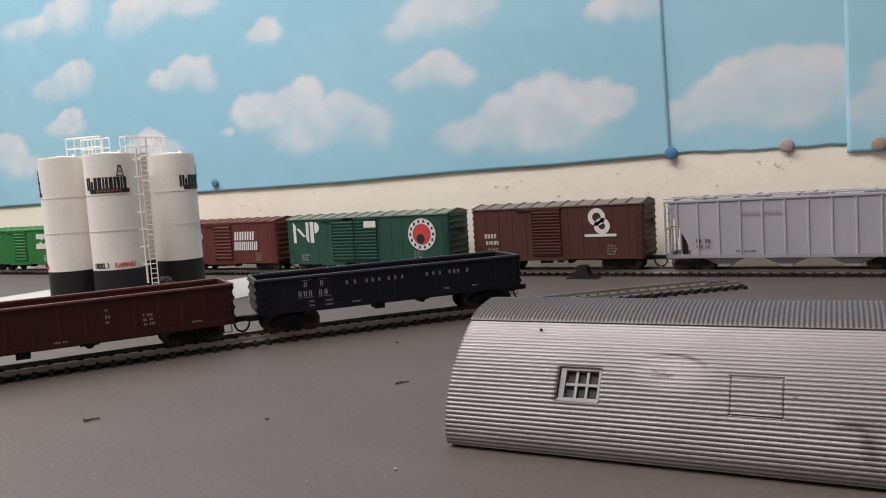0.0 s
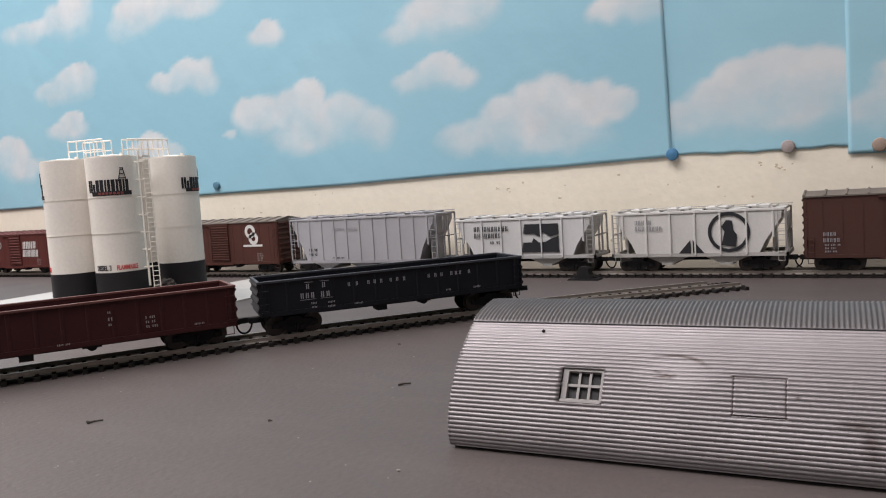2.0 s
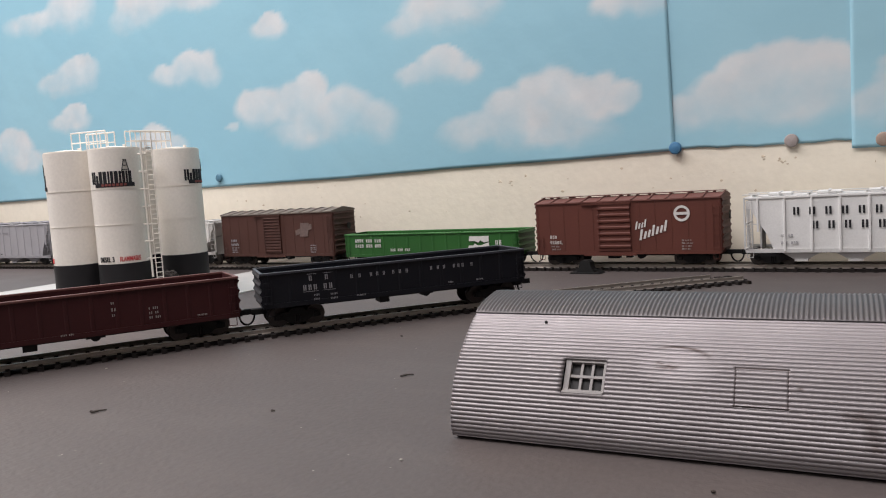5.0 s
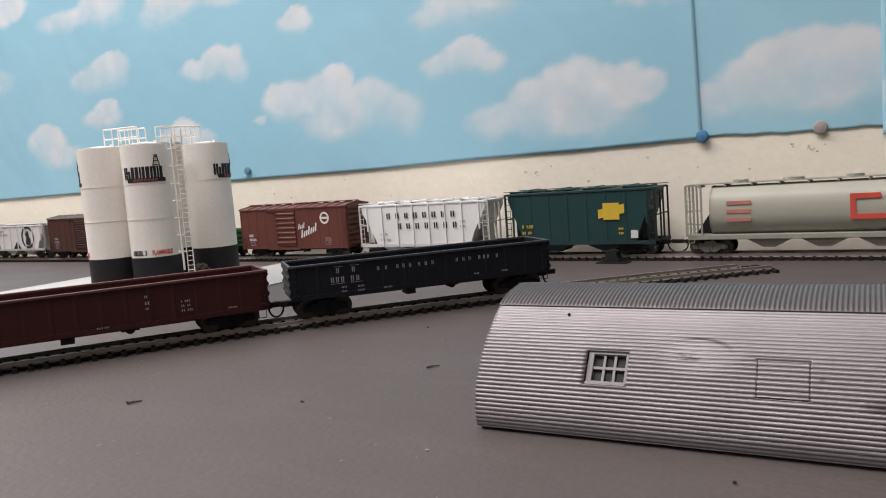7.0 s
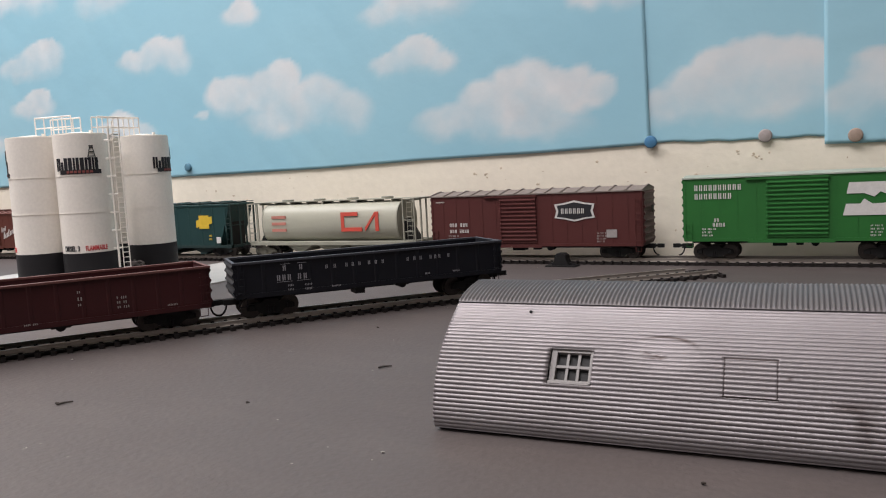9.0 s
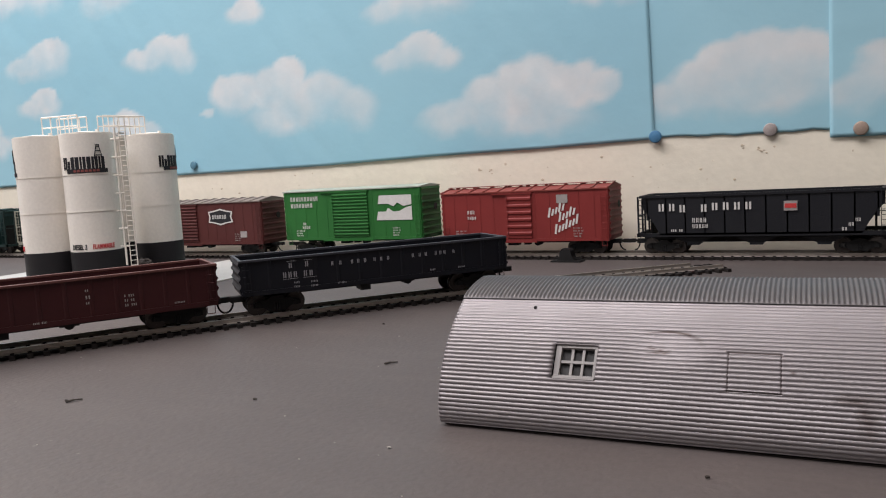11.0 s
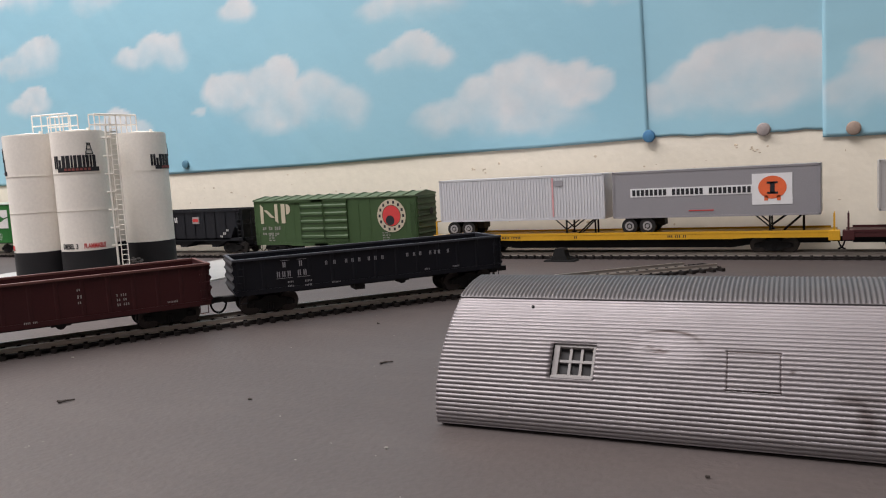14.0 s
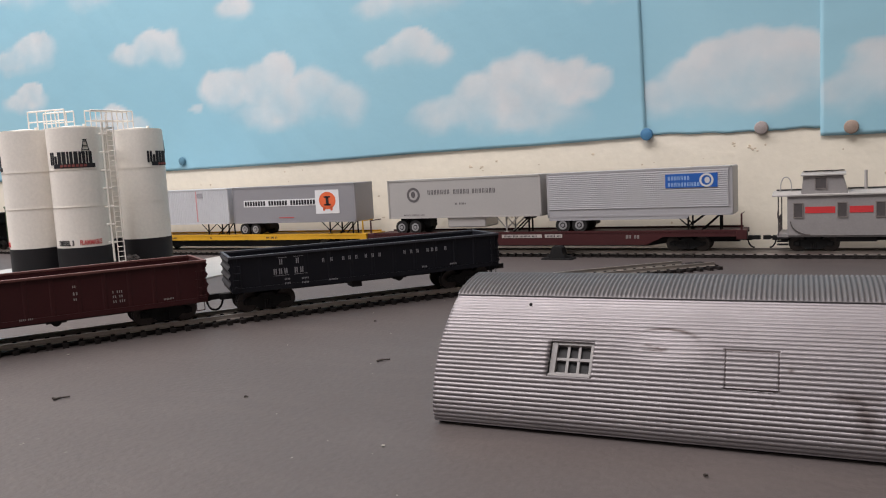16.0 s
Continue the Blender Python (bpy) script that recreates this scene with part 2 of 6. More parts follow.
SHEET_THREE = [((0.436, 0.113, 0.017, 0.013), (0.452, 0.127, 0.02, 0.019), (0.475, 0.121, 0.024, 0.019)), ((0.55, 0.2, 0.04, 0.015), (0.58, 0.21, 0.03, 0.015))]


def sky_paper(label, x0, x1, top, y, clouds, low, step, seed, torn=0.0):
    """A sheet of printed paper on the wall; low(x) is its lower edge."""
    nx, nz = int((x1 - x0) / step) + 1, int((top - 0.088) / step) + 1
    me = bpy.data.meshes.new("sky_paper")
    xs = np.linspace(x0, x1, nx)
    lo = np.array([low(x) + torn * (noise.noise((x * 90, seed, 0)) + 0.6 * noise.noise((x * 300, seed, 4))) for x in xs])
    w = np.linspace(0, 1, nz)
    X = np.repeat(xs[:, None], nz, 1)
    Z = lo[:, None] + (top - lo[:, None]) * w[None, :]
    R = np.array([[noise.noise((x * 7, z * 5, seed)) for z in np.linspace(0, top, nz)] for x in xs])
    C = np.array([[noise.noise((x * 22 + z * 14, z * 6 - x * 3, seed + 50)) for z in np.linspace(0, top, nz)] for x in xs])
    Y = y - 0.0008 - 0.0006 * (R + 0.3) - 0.0007 * np.abs(C)  # slack waves and soft creases
    Dx = np.array([[noise.fractal((x * 26, z * 26, seed + 9), 0.8, 2.1, 4) for z in Z[0]] for x in xs])
    Dz = np.array([[noise.fractal((x * 26, z * 26, seed + 31), 0.8, 2.1, 4) for z in Z[0]] for x in xs])
    M = np.zeros_like(X)
    for lobes in clouds:
        best = np.full_like(X, 9.0)
        for cx, cz, rx, rz in lobes:
            dx, dz = (X + Dx * 0.006 - cx) / rx, (Z + Dz * 0.005 - cz) / rz
            best = np.minimum(best, np.sqrt(dx * dx + np.where(dz < 0, dz * dz * 0.75, dz * dz)))
        lo_z, hi_z = min(q[1] - q[3] for q in lobes), max(q[1] + q[3] for q in lobes)
        up = np.clip((Z - lo_z) / (hi_z - lo_z), 0, 1)
        soft = 0.46 - 0.36 * np.sqrt(up)  # crisp above, fading below
        body = np.clip((1.13 - best) / (2 * soft) + 0.25, 0, 1)
        M = np.maximum(M, body * np.clip(0.50 + 0.62 * up + 0.45 * Dz * (1 - up) + 0.14 * Dx, 0, 1))
    M = np.clip(M * (0.9 + 0.18 * Dx), 0, 1)
    if 0.2 < x1 < 0.3:
        X = X + np.clip((X - x1 + 0.03) / 0.03, 0, 1) * 0.0022 * (0.2 - Z) / 0.11  # the cut edge leans a little
    verts = np.stack([X, Y, Z], -1).reshape(-1, 3)
    idx = np.arange(nx * nz).reshape(nx, nz)
    quads = np.stack([idx[:-1, :-1], idx[1:, :-1], idx[1:, 1:], idx[:-1, 1:]], -1).reshape(-1, 4)
    me.from_pydata(verts.tolist(), [], quads.tolist())
    a = me.attributes.new("print", "FLOAT", "POINT")
    a.data.foreach_set("value", M.reshape(-1).astype(np.float32))
    me.materials.append(PAPER)
    for p in me.polygons:
        p.use_smooth = True
    ob = tagged(new("sky_paper", me), label, "backdrop paper", kind="structure")
    so = ob.modifiers.new("thickness", "SOLIDIFY")
    so.thickness, so.offset = 0.00025, 0
    return ob


def interp(pairs):
    a, b = zip(*pairs)
    return lambda x: float(np.interp(x, a, b))


def build_backdrop():
    sky_paper("blue printed sky paper with white clouds pinned to the wall", -1.25, 0.2925, 0.52, 0.0394, CLOUDS,
              interp([(-1.3, 0.083), (-0.61, 0.0848), (-0.2, 0.0859), (-0.03, 0.0858), (0.087, 0.0879), (0.206, 0.0882), (0.29, 0.0896)]), 0.0030, 3.3)
    sky_paper("second sheet of sky paper with a torn lower edge", 0.276, 0.428, 0.42, 0.0402, SHEET_TWO,
              interp([(0.27, 0.091), (0.30, 0.0907), (0.343, 0.0888), (0.39, 0.0885), (0.4155, 0.0885), (0.44, 0.0885)]), 0.0022, 7.7, 0.0011)
    sky_paper("third sheet of sky paper overlapping its neighbour", 0.4187, 1.1, 0.42, 0.0393, SHEET_THREE,
              interp([(0.4, 0.0828), (0.443, 0.0817), (1.1, 0.08)]), 0.0030, 12.1)
    for x, z, y, rgb, what in ((-0.2015, 0.0955, 0.0372, (0.10, 0.22, 0.30), "grey-blue"), (0.2955, 0.0915, 0.0366, (0.07, 0.20, 0.36), "blue"),
                               (0.3793, 0.0908, 0.0382, (0.36, 0.31, 0.30), "dull pinkish"), (0.4384, 0.0874, 0.0366, (0.36, 0.27, 0.22), "worn brown")):
        bm = bmesh.new()
        r = 0.0049 if x > 0 else 0.0046
        prof = [(0, 0.0), (r, 0.0), (r, 0.0010), (r * 0.86, 0.0019), (r * 0.5, 0.0024), (0, 0.0025)]
        seg = 24
        rows = [[bm.verts.new((x + q * math.cos(2 * math.pi * i / seg), y - h, z + q * math.sin(2 * math.pi * i / seg))) for i in range(seg)] for q, h in prof[1:-1]]
        cap0, cap1 = bm.verts.new((x, y, z)), bm.verts.new((x, y - prof[-1][1], z))
        for a, b in zip(rows, rows[1:]):
            for i in range(seg):
                bm.faces.new((a[i], b[i], b[(i + 1) % seg], a[(i + 1) % seg]))
        for i in range(seg):
            bm.faces.new((cap1, rows[-1][(i + 1) % seg], rows[-1][i]))
            bm.faces.new((cap0, rows[0][i], rows[0][(i + 1) % seg]))
        bmesh.ops.recalc_face_normals(bm, faces=bm.faces)
        tagged(smooth(part("thumb_tack", bm, mat("tack " + what, rgb, 0.4, 0, 0.2, 300, 0.1))), what + " round thumb tack holding the sky paper", "thumb tack", "tacks on the sky paper")
    # chips and dents in the plaster below the paper
    rnd = random.Random(5)
    bm = bmesh.new()
    for i in range(70):
        x, z = rnd.uniform(-0.3, 0.5), rnd.uniform(0.01, 0.08)
        s = rnd.uniform(0.0004, 0.0013)
        bmesh.ops.create_icosphere(bm, subdivisions=1, radius=s, matrix=Matrix.Translation((x, 0.04, z)) @ Matrix.Diagonal((rnd.uniform(0.6, 1.8), 0.35, rnd.uniform(0.5, 1.2), 1)))
    for x, z in ((0.1505, 0.071), (0.1405, 0.0745), (0.3705, 0.0775), (0.3745, 0.0745), (0.36, 0.08)):
        for k in range(4):
            bmesh.ops.create_icosphere(bm, subdivisions=1, radius=0.0009, matrix=Matrix.Translation((x + rnd.uniform(-0.002, 0.002), 0.04, z + rnd.uniform(-0.002, 0.002))) @ Matrix.Diagonal((1.2, 0.4, 0.7, 1)))
    tagged(part("plaster_chips", bm, mat("chipped plaster", (0.66, 0.55, 0.42), 0.9, 0, 0.3, 200, 0.3)), "small chips and blisters in the wall paint", "paint chips", kind="stuff")


# ---- track ----
ARC = Vector((1.2190, -1.1010))
ARC_R = 1.3530


def on_arc(deg, off=0.0, z=0.0):
    """A pose on the front track: x along the track towards its far end."""
    a = radians(deg)
    return pose(ARC.x + (ARC_R + off) * math.cos(a), ARC.y + (ARC_R + off) * math.sin(a), z, 0, 0, deg - 90)


def rail_section(y):
    return [(y - 0.0011, 0.0021), (y + 0.0011, 0.0021), (y + 0.0010, 0.00245), (y + 0.0003, 0.0027), (y + 0.0003, 0.0040), (y + 0.0005, 0.0042), (y + 0.0005, HR),
            (y - 0.0005, HR), (y - 0.0005, 0.0042), (y - 0.0003, 0.0040), (y - 0.0003, 0.0027), (y - 0.0010, 0.00245)]


def tie_mesh(name, rnd_len=0.0297):
    bm = bx(-0.00125, 0.00125, -rnd_len / 2, rnd_len / 2, 0.0, 0.0021)
    for s in (-1, 1):
        for d in (-1, 1):
            box(bm, -0.0009, 0.0009, s * 0.0088 + d * 0.0013 - 0.0004, s * 0.0088 + d * 0.0013 + 0.0004, 0.0021, 0.0027)
    me = bpy.data.meshes.new(name)
    bm.to_mesh(me)
    bm.free()
    me.materials.append(TIE)
    return me


def build_tracks():
    back = thing("railway_track", "straight model railway track with brown sleepers along the wall", "track", kind="structure")
    for s in (-1, 1):
        part("rail", prism(bmesh.new(), rail_section(s * 0.0088), "x", -3.7, 3.7), RAIL, back)
    front = thing("railway_track", "curved model railway siding ending on the table", "track", kind="structure")
    n = 90
    for s in (-1, 1):
        bm = bmesh.new()
        rings = []
        a0 = 129.75 if s < 0 else 130.3
        for i in range(n + 1):
            m = on_arc(a0 + (168 - a0) * i / n)
            rings.append([bm.verts.new(m @ Vector((0, p[0], p[1]))) for p in rail_section(s * 0.0088)])
        for a, b in zip(rings, rings[1:]):
            for j in range(12):
                bm.faces.new((a[j], a[(j + 1) % 12], b[(j + 1) % 12], b[j]))
        bm.faces.new(rings[0])
        bm.faces.new(rings[-1])
        bmesh.ops.recalc_face_normals(bm, faces=bm.faces)
        part("rail", bm, RAIL, front)
    for s in (-1, 1):
        part("sleeper_web", bx(-3.7, 3.7, s * 0.0088 - 0.0017, s * 0.0088 + 0.0017, 0.0, 0.0016), TIE, back)
        part("sleeper_web", bx(-3.7, 3.7, s * 0.0125 - 0.0007, s * 0.0125 + 0.0007, 0.0, 0.0010), TIE, back)
        bm = bmesh.new()
        rings = [[bm.verts.new(on_arc(130.2 + 37.5 * i / n) @ Vector((0, s * 0.0088 + y, z))) for y, z in ((-0.0014, 0), (-0.0014, 0.0015), (0.0014, 0.0015), (0.0014, 0))] for i in range(n + 1)]
        for p, q in zip(rings, rings[1:]):
            for j in range(4):
                bm.faces.new((p[j], p[(j + 1) % 4], q[(j + 1) % 4], q[j]))
        bm.faces.new(rings[0])
        bm.faces.new(rings[-1])
        bmesh.ops.recalc_face_normals(bm, faces=bm.faces)
        part("sleeper_web", bm, TIE, front)
    me = tie_mesh("sleeper")
    rnd = random.Random(2)
    x = -1.05
    while x < 0.98:
        ob = new("sleeper", me)
        ob.parent = back
        ob.matrix_basis = pose(x, rnd.uniform(-0.0003, 0.0003), 0, 0, 0, rnd.uniform(-0.8, 0.8))
        x += 0.0069
    step = math.degrees(0.0070 / ARC_R)
    a = 129.7
    while a < 160:
        ob = new("sleeper", me)
        ob.parent = front
        ob.matrix_basis = on_arc(a) @ pose(0, rnd.uniform(-0.0003, 0.0003), 0, 0, 0, rnd.uniform(-1, 1))
        a += step
    # far stretches of sleepers, out of the close view
    bm = bmesh.new()
    x = -3.69
    while x < 3.69:
        if x < -1.053 or x > 0.984:
            box(bm, x - 0.00125, x + 0.00125, -0.0148, 0.0148, 0, 0.0021)
        x += 0.0069
    part("far_sleepers", bm, TIE, back)["kind"] = "stuff"


build_room()
build_backdrop()
build_tracks()

# ---- rolling stock: common parts (x along the car from its left end, z from the top of the rail) ----
MOVING = []      # (thing, x at the start)
WHEELS = []      # (wheelset, x in its bogie)
HALF = 0.0175    # half of a car's width


def truck_sides():
    """One cast side frame with its two journal boxes and spring package, seen from the side."""
    bm = bmesh.new()
    prism(bm, [(-0.0125, 0.0042), (-0.0125, 0.0066), (-0.0095, 0.0078), (-0.0045, 0.0082), (-0.003, 0.0098), (0.003, 0.0098), (0.0045, 0.0082), (0.0095, 0.0078), (0.0125, 0.0066),
               (0.0125, 0.0042), (0.0075, 0.0040), (0.004, 0.0016), (-0.004, 0.0016), (-0.0075, 0.0040)], "y", -0.0012, 0.0)
    for s in (-1, 1):
        box(bm, s * 0.0099 - 0.0014, s * 0.0099 + 0.0014, -0.0022, 0.0, 0.0040, 0.0068, 0.0003)
    for k in (-1, 0, 1):
        rod(bm, (k * 0.0012, -0.0016, 0.0022), (k * 0.0012, -0.0016, 0.0062), 0.0005, 8)
    return bm


def wheel_mesh():
    bm = bmesh.new()
    for s in (-1, 1):
        disc(bm, 0, s * 0.0075, s * 0.0098, 0, 0.0052, 20)
        disc(bm, 0, s * 0.0070, s * 0.0075, 0, 0.0059, 20)
        disc(bm, 0, s * 0.0098, s * 0.0103, 0, 0.0022, 12)
        for k in range(4):
            a = k * math.pi / 2
            rod(bm, (0.0034 * math.cos(a), s * 0.0096, 0.0034 * math.sin(a)), (0.0034 * math.cos(a), s * 0.01, 0.0034 * math.sin(a)), 0.0006, 6)
    disc(bm, 0, -0.0125, 0.0125, 0, 0.0011, 8)
    return bm


SHARED = {}


def shared(name, make, material, parent):
    """A repeated piece on one mesh."""
    if (name, material.name) not in SHARED:
        ob = part(name, make(), material, parent)
        SHARED[(name, material.name)] = ob.data
        return ob
    ob = new(name, SHARED[(name, material.name)])
    ob.parent = parent
    return ob


def trucks(car, L, inset=0.021, rolling=True, colour=None):
    for x in (inset, L - inset):
        t = part("bogie", bx(-0.0035, 0.0035, -0.0115, 0.0115, 0.0048, 0.0088, 0.0005), colour or BLACK, car)
        t.location.x = x
        for s in (-1, 1):
            f = shared("side_frame", truck_sides, colour or BLACK, t)
            f.matrix_basis = pose(0, s * 0.0118, 0, 0, 0, 0 if s < 0 else 180)
        for s in (-1, 1):
            w = shared("wheelset", wheel_mesh, STEEL, t)
            w.matrix_basis = pose(s * 0.0099, 0, 0.0052)
            if rolling:
                WHEELS.append((w, s * 0.0099))


def couplers(car, L, reach=0.0085):
    for s, x in ((-1, 0.0), (1, L)):
        bm = bx(x - 0.004, x + 0.004, -0.0022, 0.0022, 0.0068, 0.0100, 0.0003)
        xe = x + s * reach
        box(bm, min(x, xe), max(x, xe), -0.0009, 0.0009, 0.0078, 0.0094)
        prism(bm, [(xe - s * 0.003, -0.0016), (xe + s * 0.0015, -0.0018), (xe + s * 0.0022, 0.0003), (xe + s * 0.0008, 0.0006), (xe - s * 0.0006, 0.0016), (xe - s * 0.003, 0.0014)], "z", 0.0072, 0.0100)
        cp = part("coupler", bm, BLACK, car)
        bm = bmesh.new()
        arc = [(xe - s * 0.0062 + s * 0.0042 * (1 - math.cos(q)), -0.0004 + 0.0012 * math.sin(q), 0.0078 - 0.0064 * math.sin(q)) for q in [math.pi * 0.5 * i / 8 for i in range(9)]]
        for p, q in zip(arc, arc[1:]):
            rod(bm, p, q, 0.00055, 6)
        part("trip_pin", bm, BLACK, cp)


def ladder(car, x, y, z0, z1, material, w=0.0042, n=6, stand=0.0008, out=-1, along="x"):
    bm = bmesh.new()
    for k in range(n):
        z = z0 + (z1 - z0) * (k + 0.5) / n
        if along == "x":
            rod(bm, (x - w / 2, y + out * stand, z), (x + w / 2, y + out * stand, z), 0.00022, 5)
            for d in (-1, 1):
                rod(bm, (x + d * w / 2, y + out * stand, z), (x + d * w / 2, y, z), 0.00022, 5)
        else:
            rod(bm, (x + out * stand, y - w / 2, z), (x + out * stand, y + w / 2, z), 0.00022, 5)
    if along == "x":
        for d in (-1, 1):
            rod(bm, (x + d * w / 2, y + out * stand, z0), (x + d * w / 2, y + out * stand, z1), 0.00022, 5)
    return part("ladder", bm, material, car)


def steps(car, L, sill, material):
    for x in (0.0045, L - 0.0045):
        bm = bmesh.new()
        for d in (-1, 1):
            rod(bm, (x + d * 0.002, -HALF + 0.0006, sill + 0.001), (x + d * 0.002, -HALF + 0.0006, sill - 0.0045), 0.00022, 5)
        rod(bm, (x - 0.002, -HALF + 0.0006, sill - 0.0045), (x + 0.002, -HALF + 0.0006, sill - 0.0045), 0.00022, 5)
        part("sill_step", bm, material, car)


def underframe(car, L, sill):
    bm = bx(0.004, L - 0.004, -0.0045, 0.0045, sill - 0.003, sill + 0.001)
    box(bm, L * 0.40, L * 0.46, -0.013, -0.006, sill - 0.0042, sill)
    disc(bm, L * 0.58, -0.014, -0.007, sill - 0.0018, 0.0026, 12)
    box(bm, L * 0.50, L * 0.53, -0.0135, -0.008, sill - 0.0036, sill)
    part("underframe", bm, BLACK, car)


def decal(car, bm, material, name="lettering", label=""):
    return part(name, bm, material, car, label)


def small_print(car, L, sill, material, right=True):
    """The small weight and date lines low on a car's side, too small to read."""
    y = -HALF
    bm = bmesh.new()
    for k, s in enumerate(("000 000 00", "000 000", "0000 000")):
        words(bm, L * 0.09, sill + 0.0075 - k * 0.0022, 0.0012, s, y)
    if right:
        for k, s in enumerate(("00 000 0", "000 00 00", "00 0 000", "0000 00")):
            words(bm, L * 0.80, sill + 0.0088 - k * 0.0021, 0.0011, s, y)
    decal(car, bm, material, "small_print", "rows of tiny faded lettering")["kind"] = "stuff"


# ---- box cars ----


def boxcar(x, L, eave, sill, rgb, label, doors, roof_rgb=None, runboard=False, ribs=11, gloss=0.55, ridge=0.0034, end_rgb=None):
    car = thing("box_car", label, "box car", "cars of the goods train")
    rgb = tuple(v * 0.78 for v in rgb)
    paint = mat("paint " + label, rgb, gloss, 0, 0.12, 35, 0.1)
    # roof defaults to a lightened copy of the side paint, ends to a darkened one
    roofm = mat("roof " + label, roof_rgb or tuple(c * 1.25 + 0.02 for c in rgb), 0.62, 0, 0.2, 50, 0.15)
    endm = mat("end " + label, end_rgb or tuple(c * 0.8 for c in rgb), 0.6, 0, 0.2, 50, 0.15)
    k = max(4, round(L / 0.0118))
    side = [(0.0008, -HALF), (0.0022, -HALF), (0.0022, -HALF + 0.0003)]
    for i in range(1, k):
        xx = L * i / k
        side += [(xx - 0.0002, -HALF + 0.0003), (xx - 0.0002, -HALF + 0.0001), (xx + 0.0002, -HALF + 0.0001), (xx + 0.0002, -HALF + 0.0003)]
    side += [(L - 0.0022, -HALF + 0.0003), (L - 0.0022, -HALF), (L - 0.0008, -HALF)]
    body = prism(bmesh.new(), side + [(L - 0.0008, HALF), (0.0008, HALF)], "z", sill, eave)
    part("body", body, paint, car)
    sl = bx(0.001, L - 0.001, -HALF - 0.0002, HALF + 0.0002, sill - 0.0006, sill + 0.0016)
    part("side_sill", sl, paint, car)
    for d0, d1, n in doors:
        part("door_guide", bx(d0 - 0.012, d1 + 0.004, -HALF - 0.0006, -HALF - 0.0002, sill - 0.0016, sill + 0.0006), paint, car)
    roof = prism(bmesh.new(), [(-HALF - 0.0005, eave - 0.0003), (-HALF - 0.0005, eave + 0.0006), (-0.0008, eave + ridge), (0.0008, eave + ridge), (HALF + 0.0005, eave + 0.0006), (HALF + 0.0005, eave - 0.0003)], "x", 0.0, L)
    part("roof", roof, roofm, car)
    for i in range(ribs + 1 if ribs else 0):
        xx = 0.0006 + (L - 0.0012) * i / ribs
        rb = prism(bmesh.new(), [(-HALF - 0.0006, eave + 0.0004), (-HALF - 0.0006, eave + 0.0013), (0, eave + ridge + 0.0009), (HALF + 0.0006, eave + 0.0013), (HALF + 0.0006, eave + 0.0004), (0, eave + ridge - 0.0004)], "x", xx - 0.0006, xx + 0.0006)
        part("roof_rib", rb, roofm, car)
    if runboard:
        bm = bx(0.0, L, -0.0032, 0.0032, eave + ridge + 0.0009, eave + ridge + 0.0014)
        for i in range(9):
            box(bm, L * (i + 0.5) / 9 - 0.0005, L * (i + 0.5) / 9 + 0.0005, -0.0028, 0.0028, eave + ridge, eave + ridge + 0.001)
        part("running_board", bm, roofm, car)
    # pressed steel ends
    for s, xe in ((-1, 0.0006), (1, L - 0.0006)):
        zig = [(xe, sill)]
        for i in range(8):
            z = sill + 0.003 + (eave - sill - 0.005) * i / 7
            zig += [(xe + s * 0.0004, z - 0.0015), (xe + s * 0.0014, z), (xe + s * 0.0004, z + 0.0015)]
        zig += [(xe, eave), (xe - s * 0.0003, eave), (xe - s * 0.0003, sill)]
        bm = prism(bmesh.new(), zig, "y", -HALF + 0.0012, HALF - 0.0012)
        part("gable", prism(bmesh.new(), [(-HALF + 0.0002, eave - 0.001), (0, eave + ridge - 0.0006), (HALF - 0.0002, eave - 0.001)], "x", min(xe, xe - s * 0.0006), max(xe, xe - s * 0.0006)), endm, car)
        part("end", bm, endm, car)
        part("brake_wheel" if s > 0 else "grab_iron", disc(bmesh.new(), 0, 0, 0.0004, 0, 0.003, 14) if s > 0 else rod(bmesh.new(), (0, -0.004, 0), (0, 0.004, 0)), BLACK, car).matrix_basis = pose(xe + s * 0.0022, 0.005, sill + 0.026, 0, 0, 90 if s > 0 else 0)
    for d0, d1, n in doors:
        h = (eave - sill - 0.006) / n
        zig = [(-HALF + 0.0002, sill + 0.0022), (-HALF - 0.0007, sill + 0.0022)]
        for i in range(n):
            z = sill + 0.003 + h * (i + 0.5)
            zig += [(-HALF - 0.0007, z - h * 0.28), (-HALF - 0.0015, z - h * 0.12), (-HALF - 0.0015, z + h * 0.12), (-HALF - 0.0007, z + h * 0.28)]
        zig += [(-HALF - 0.0007, eave - 0.0017), (-HALF + 0.0002, eave - 0.0017)]
        bm = prism(bmesh.new(), zig, "x", d0, d1)
        d = part("door", bm, paint, car)
        part("latch_bar", rod(bmesh.new(), (d0 + 0.001, -HALF - 0.0016, sill + 0.003), (d0 + 0.001, -HALF - 0.0016, eave - 0.003), 0.0003), paint, d)
        tr = bx(d0 - 0.013, d1 + 0.001, -HALF - 0.0012, -HALF + 0.0003, eave - 0.0020, eave - 0.0008)
        part("door_track", tr, paint, car)
    ladder(car, L - 0.0042, -HALF, sill + 0.001, eave - 0.004, paint, n=7)
    ladder(car, 0.0042, -HALF, sill + 0.001, sill + 0.014, paint, n=3)
    ladder(car, L - 0.0006, -0.011, sill + 0.001, eave - 0.004, endm, n=7, out=1, along="y", stand=0.0016)
    steps(car, L, sill, paint)
    underframe(car, L, sill)
    trucks(car, L)
    couplers(car, L)
    MOVING.append((car, x))
    return car


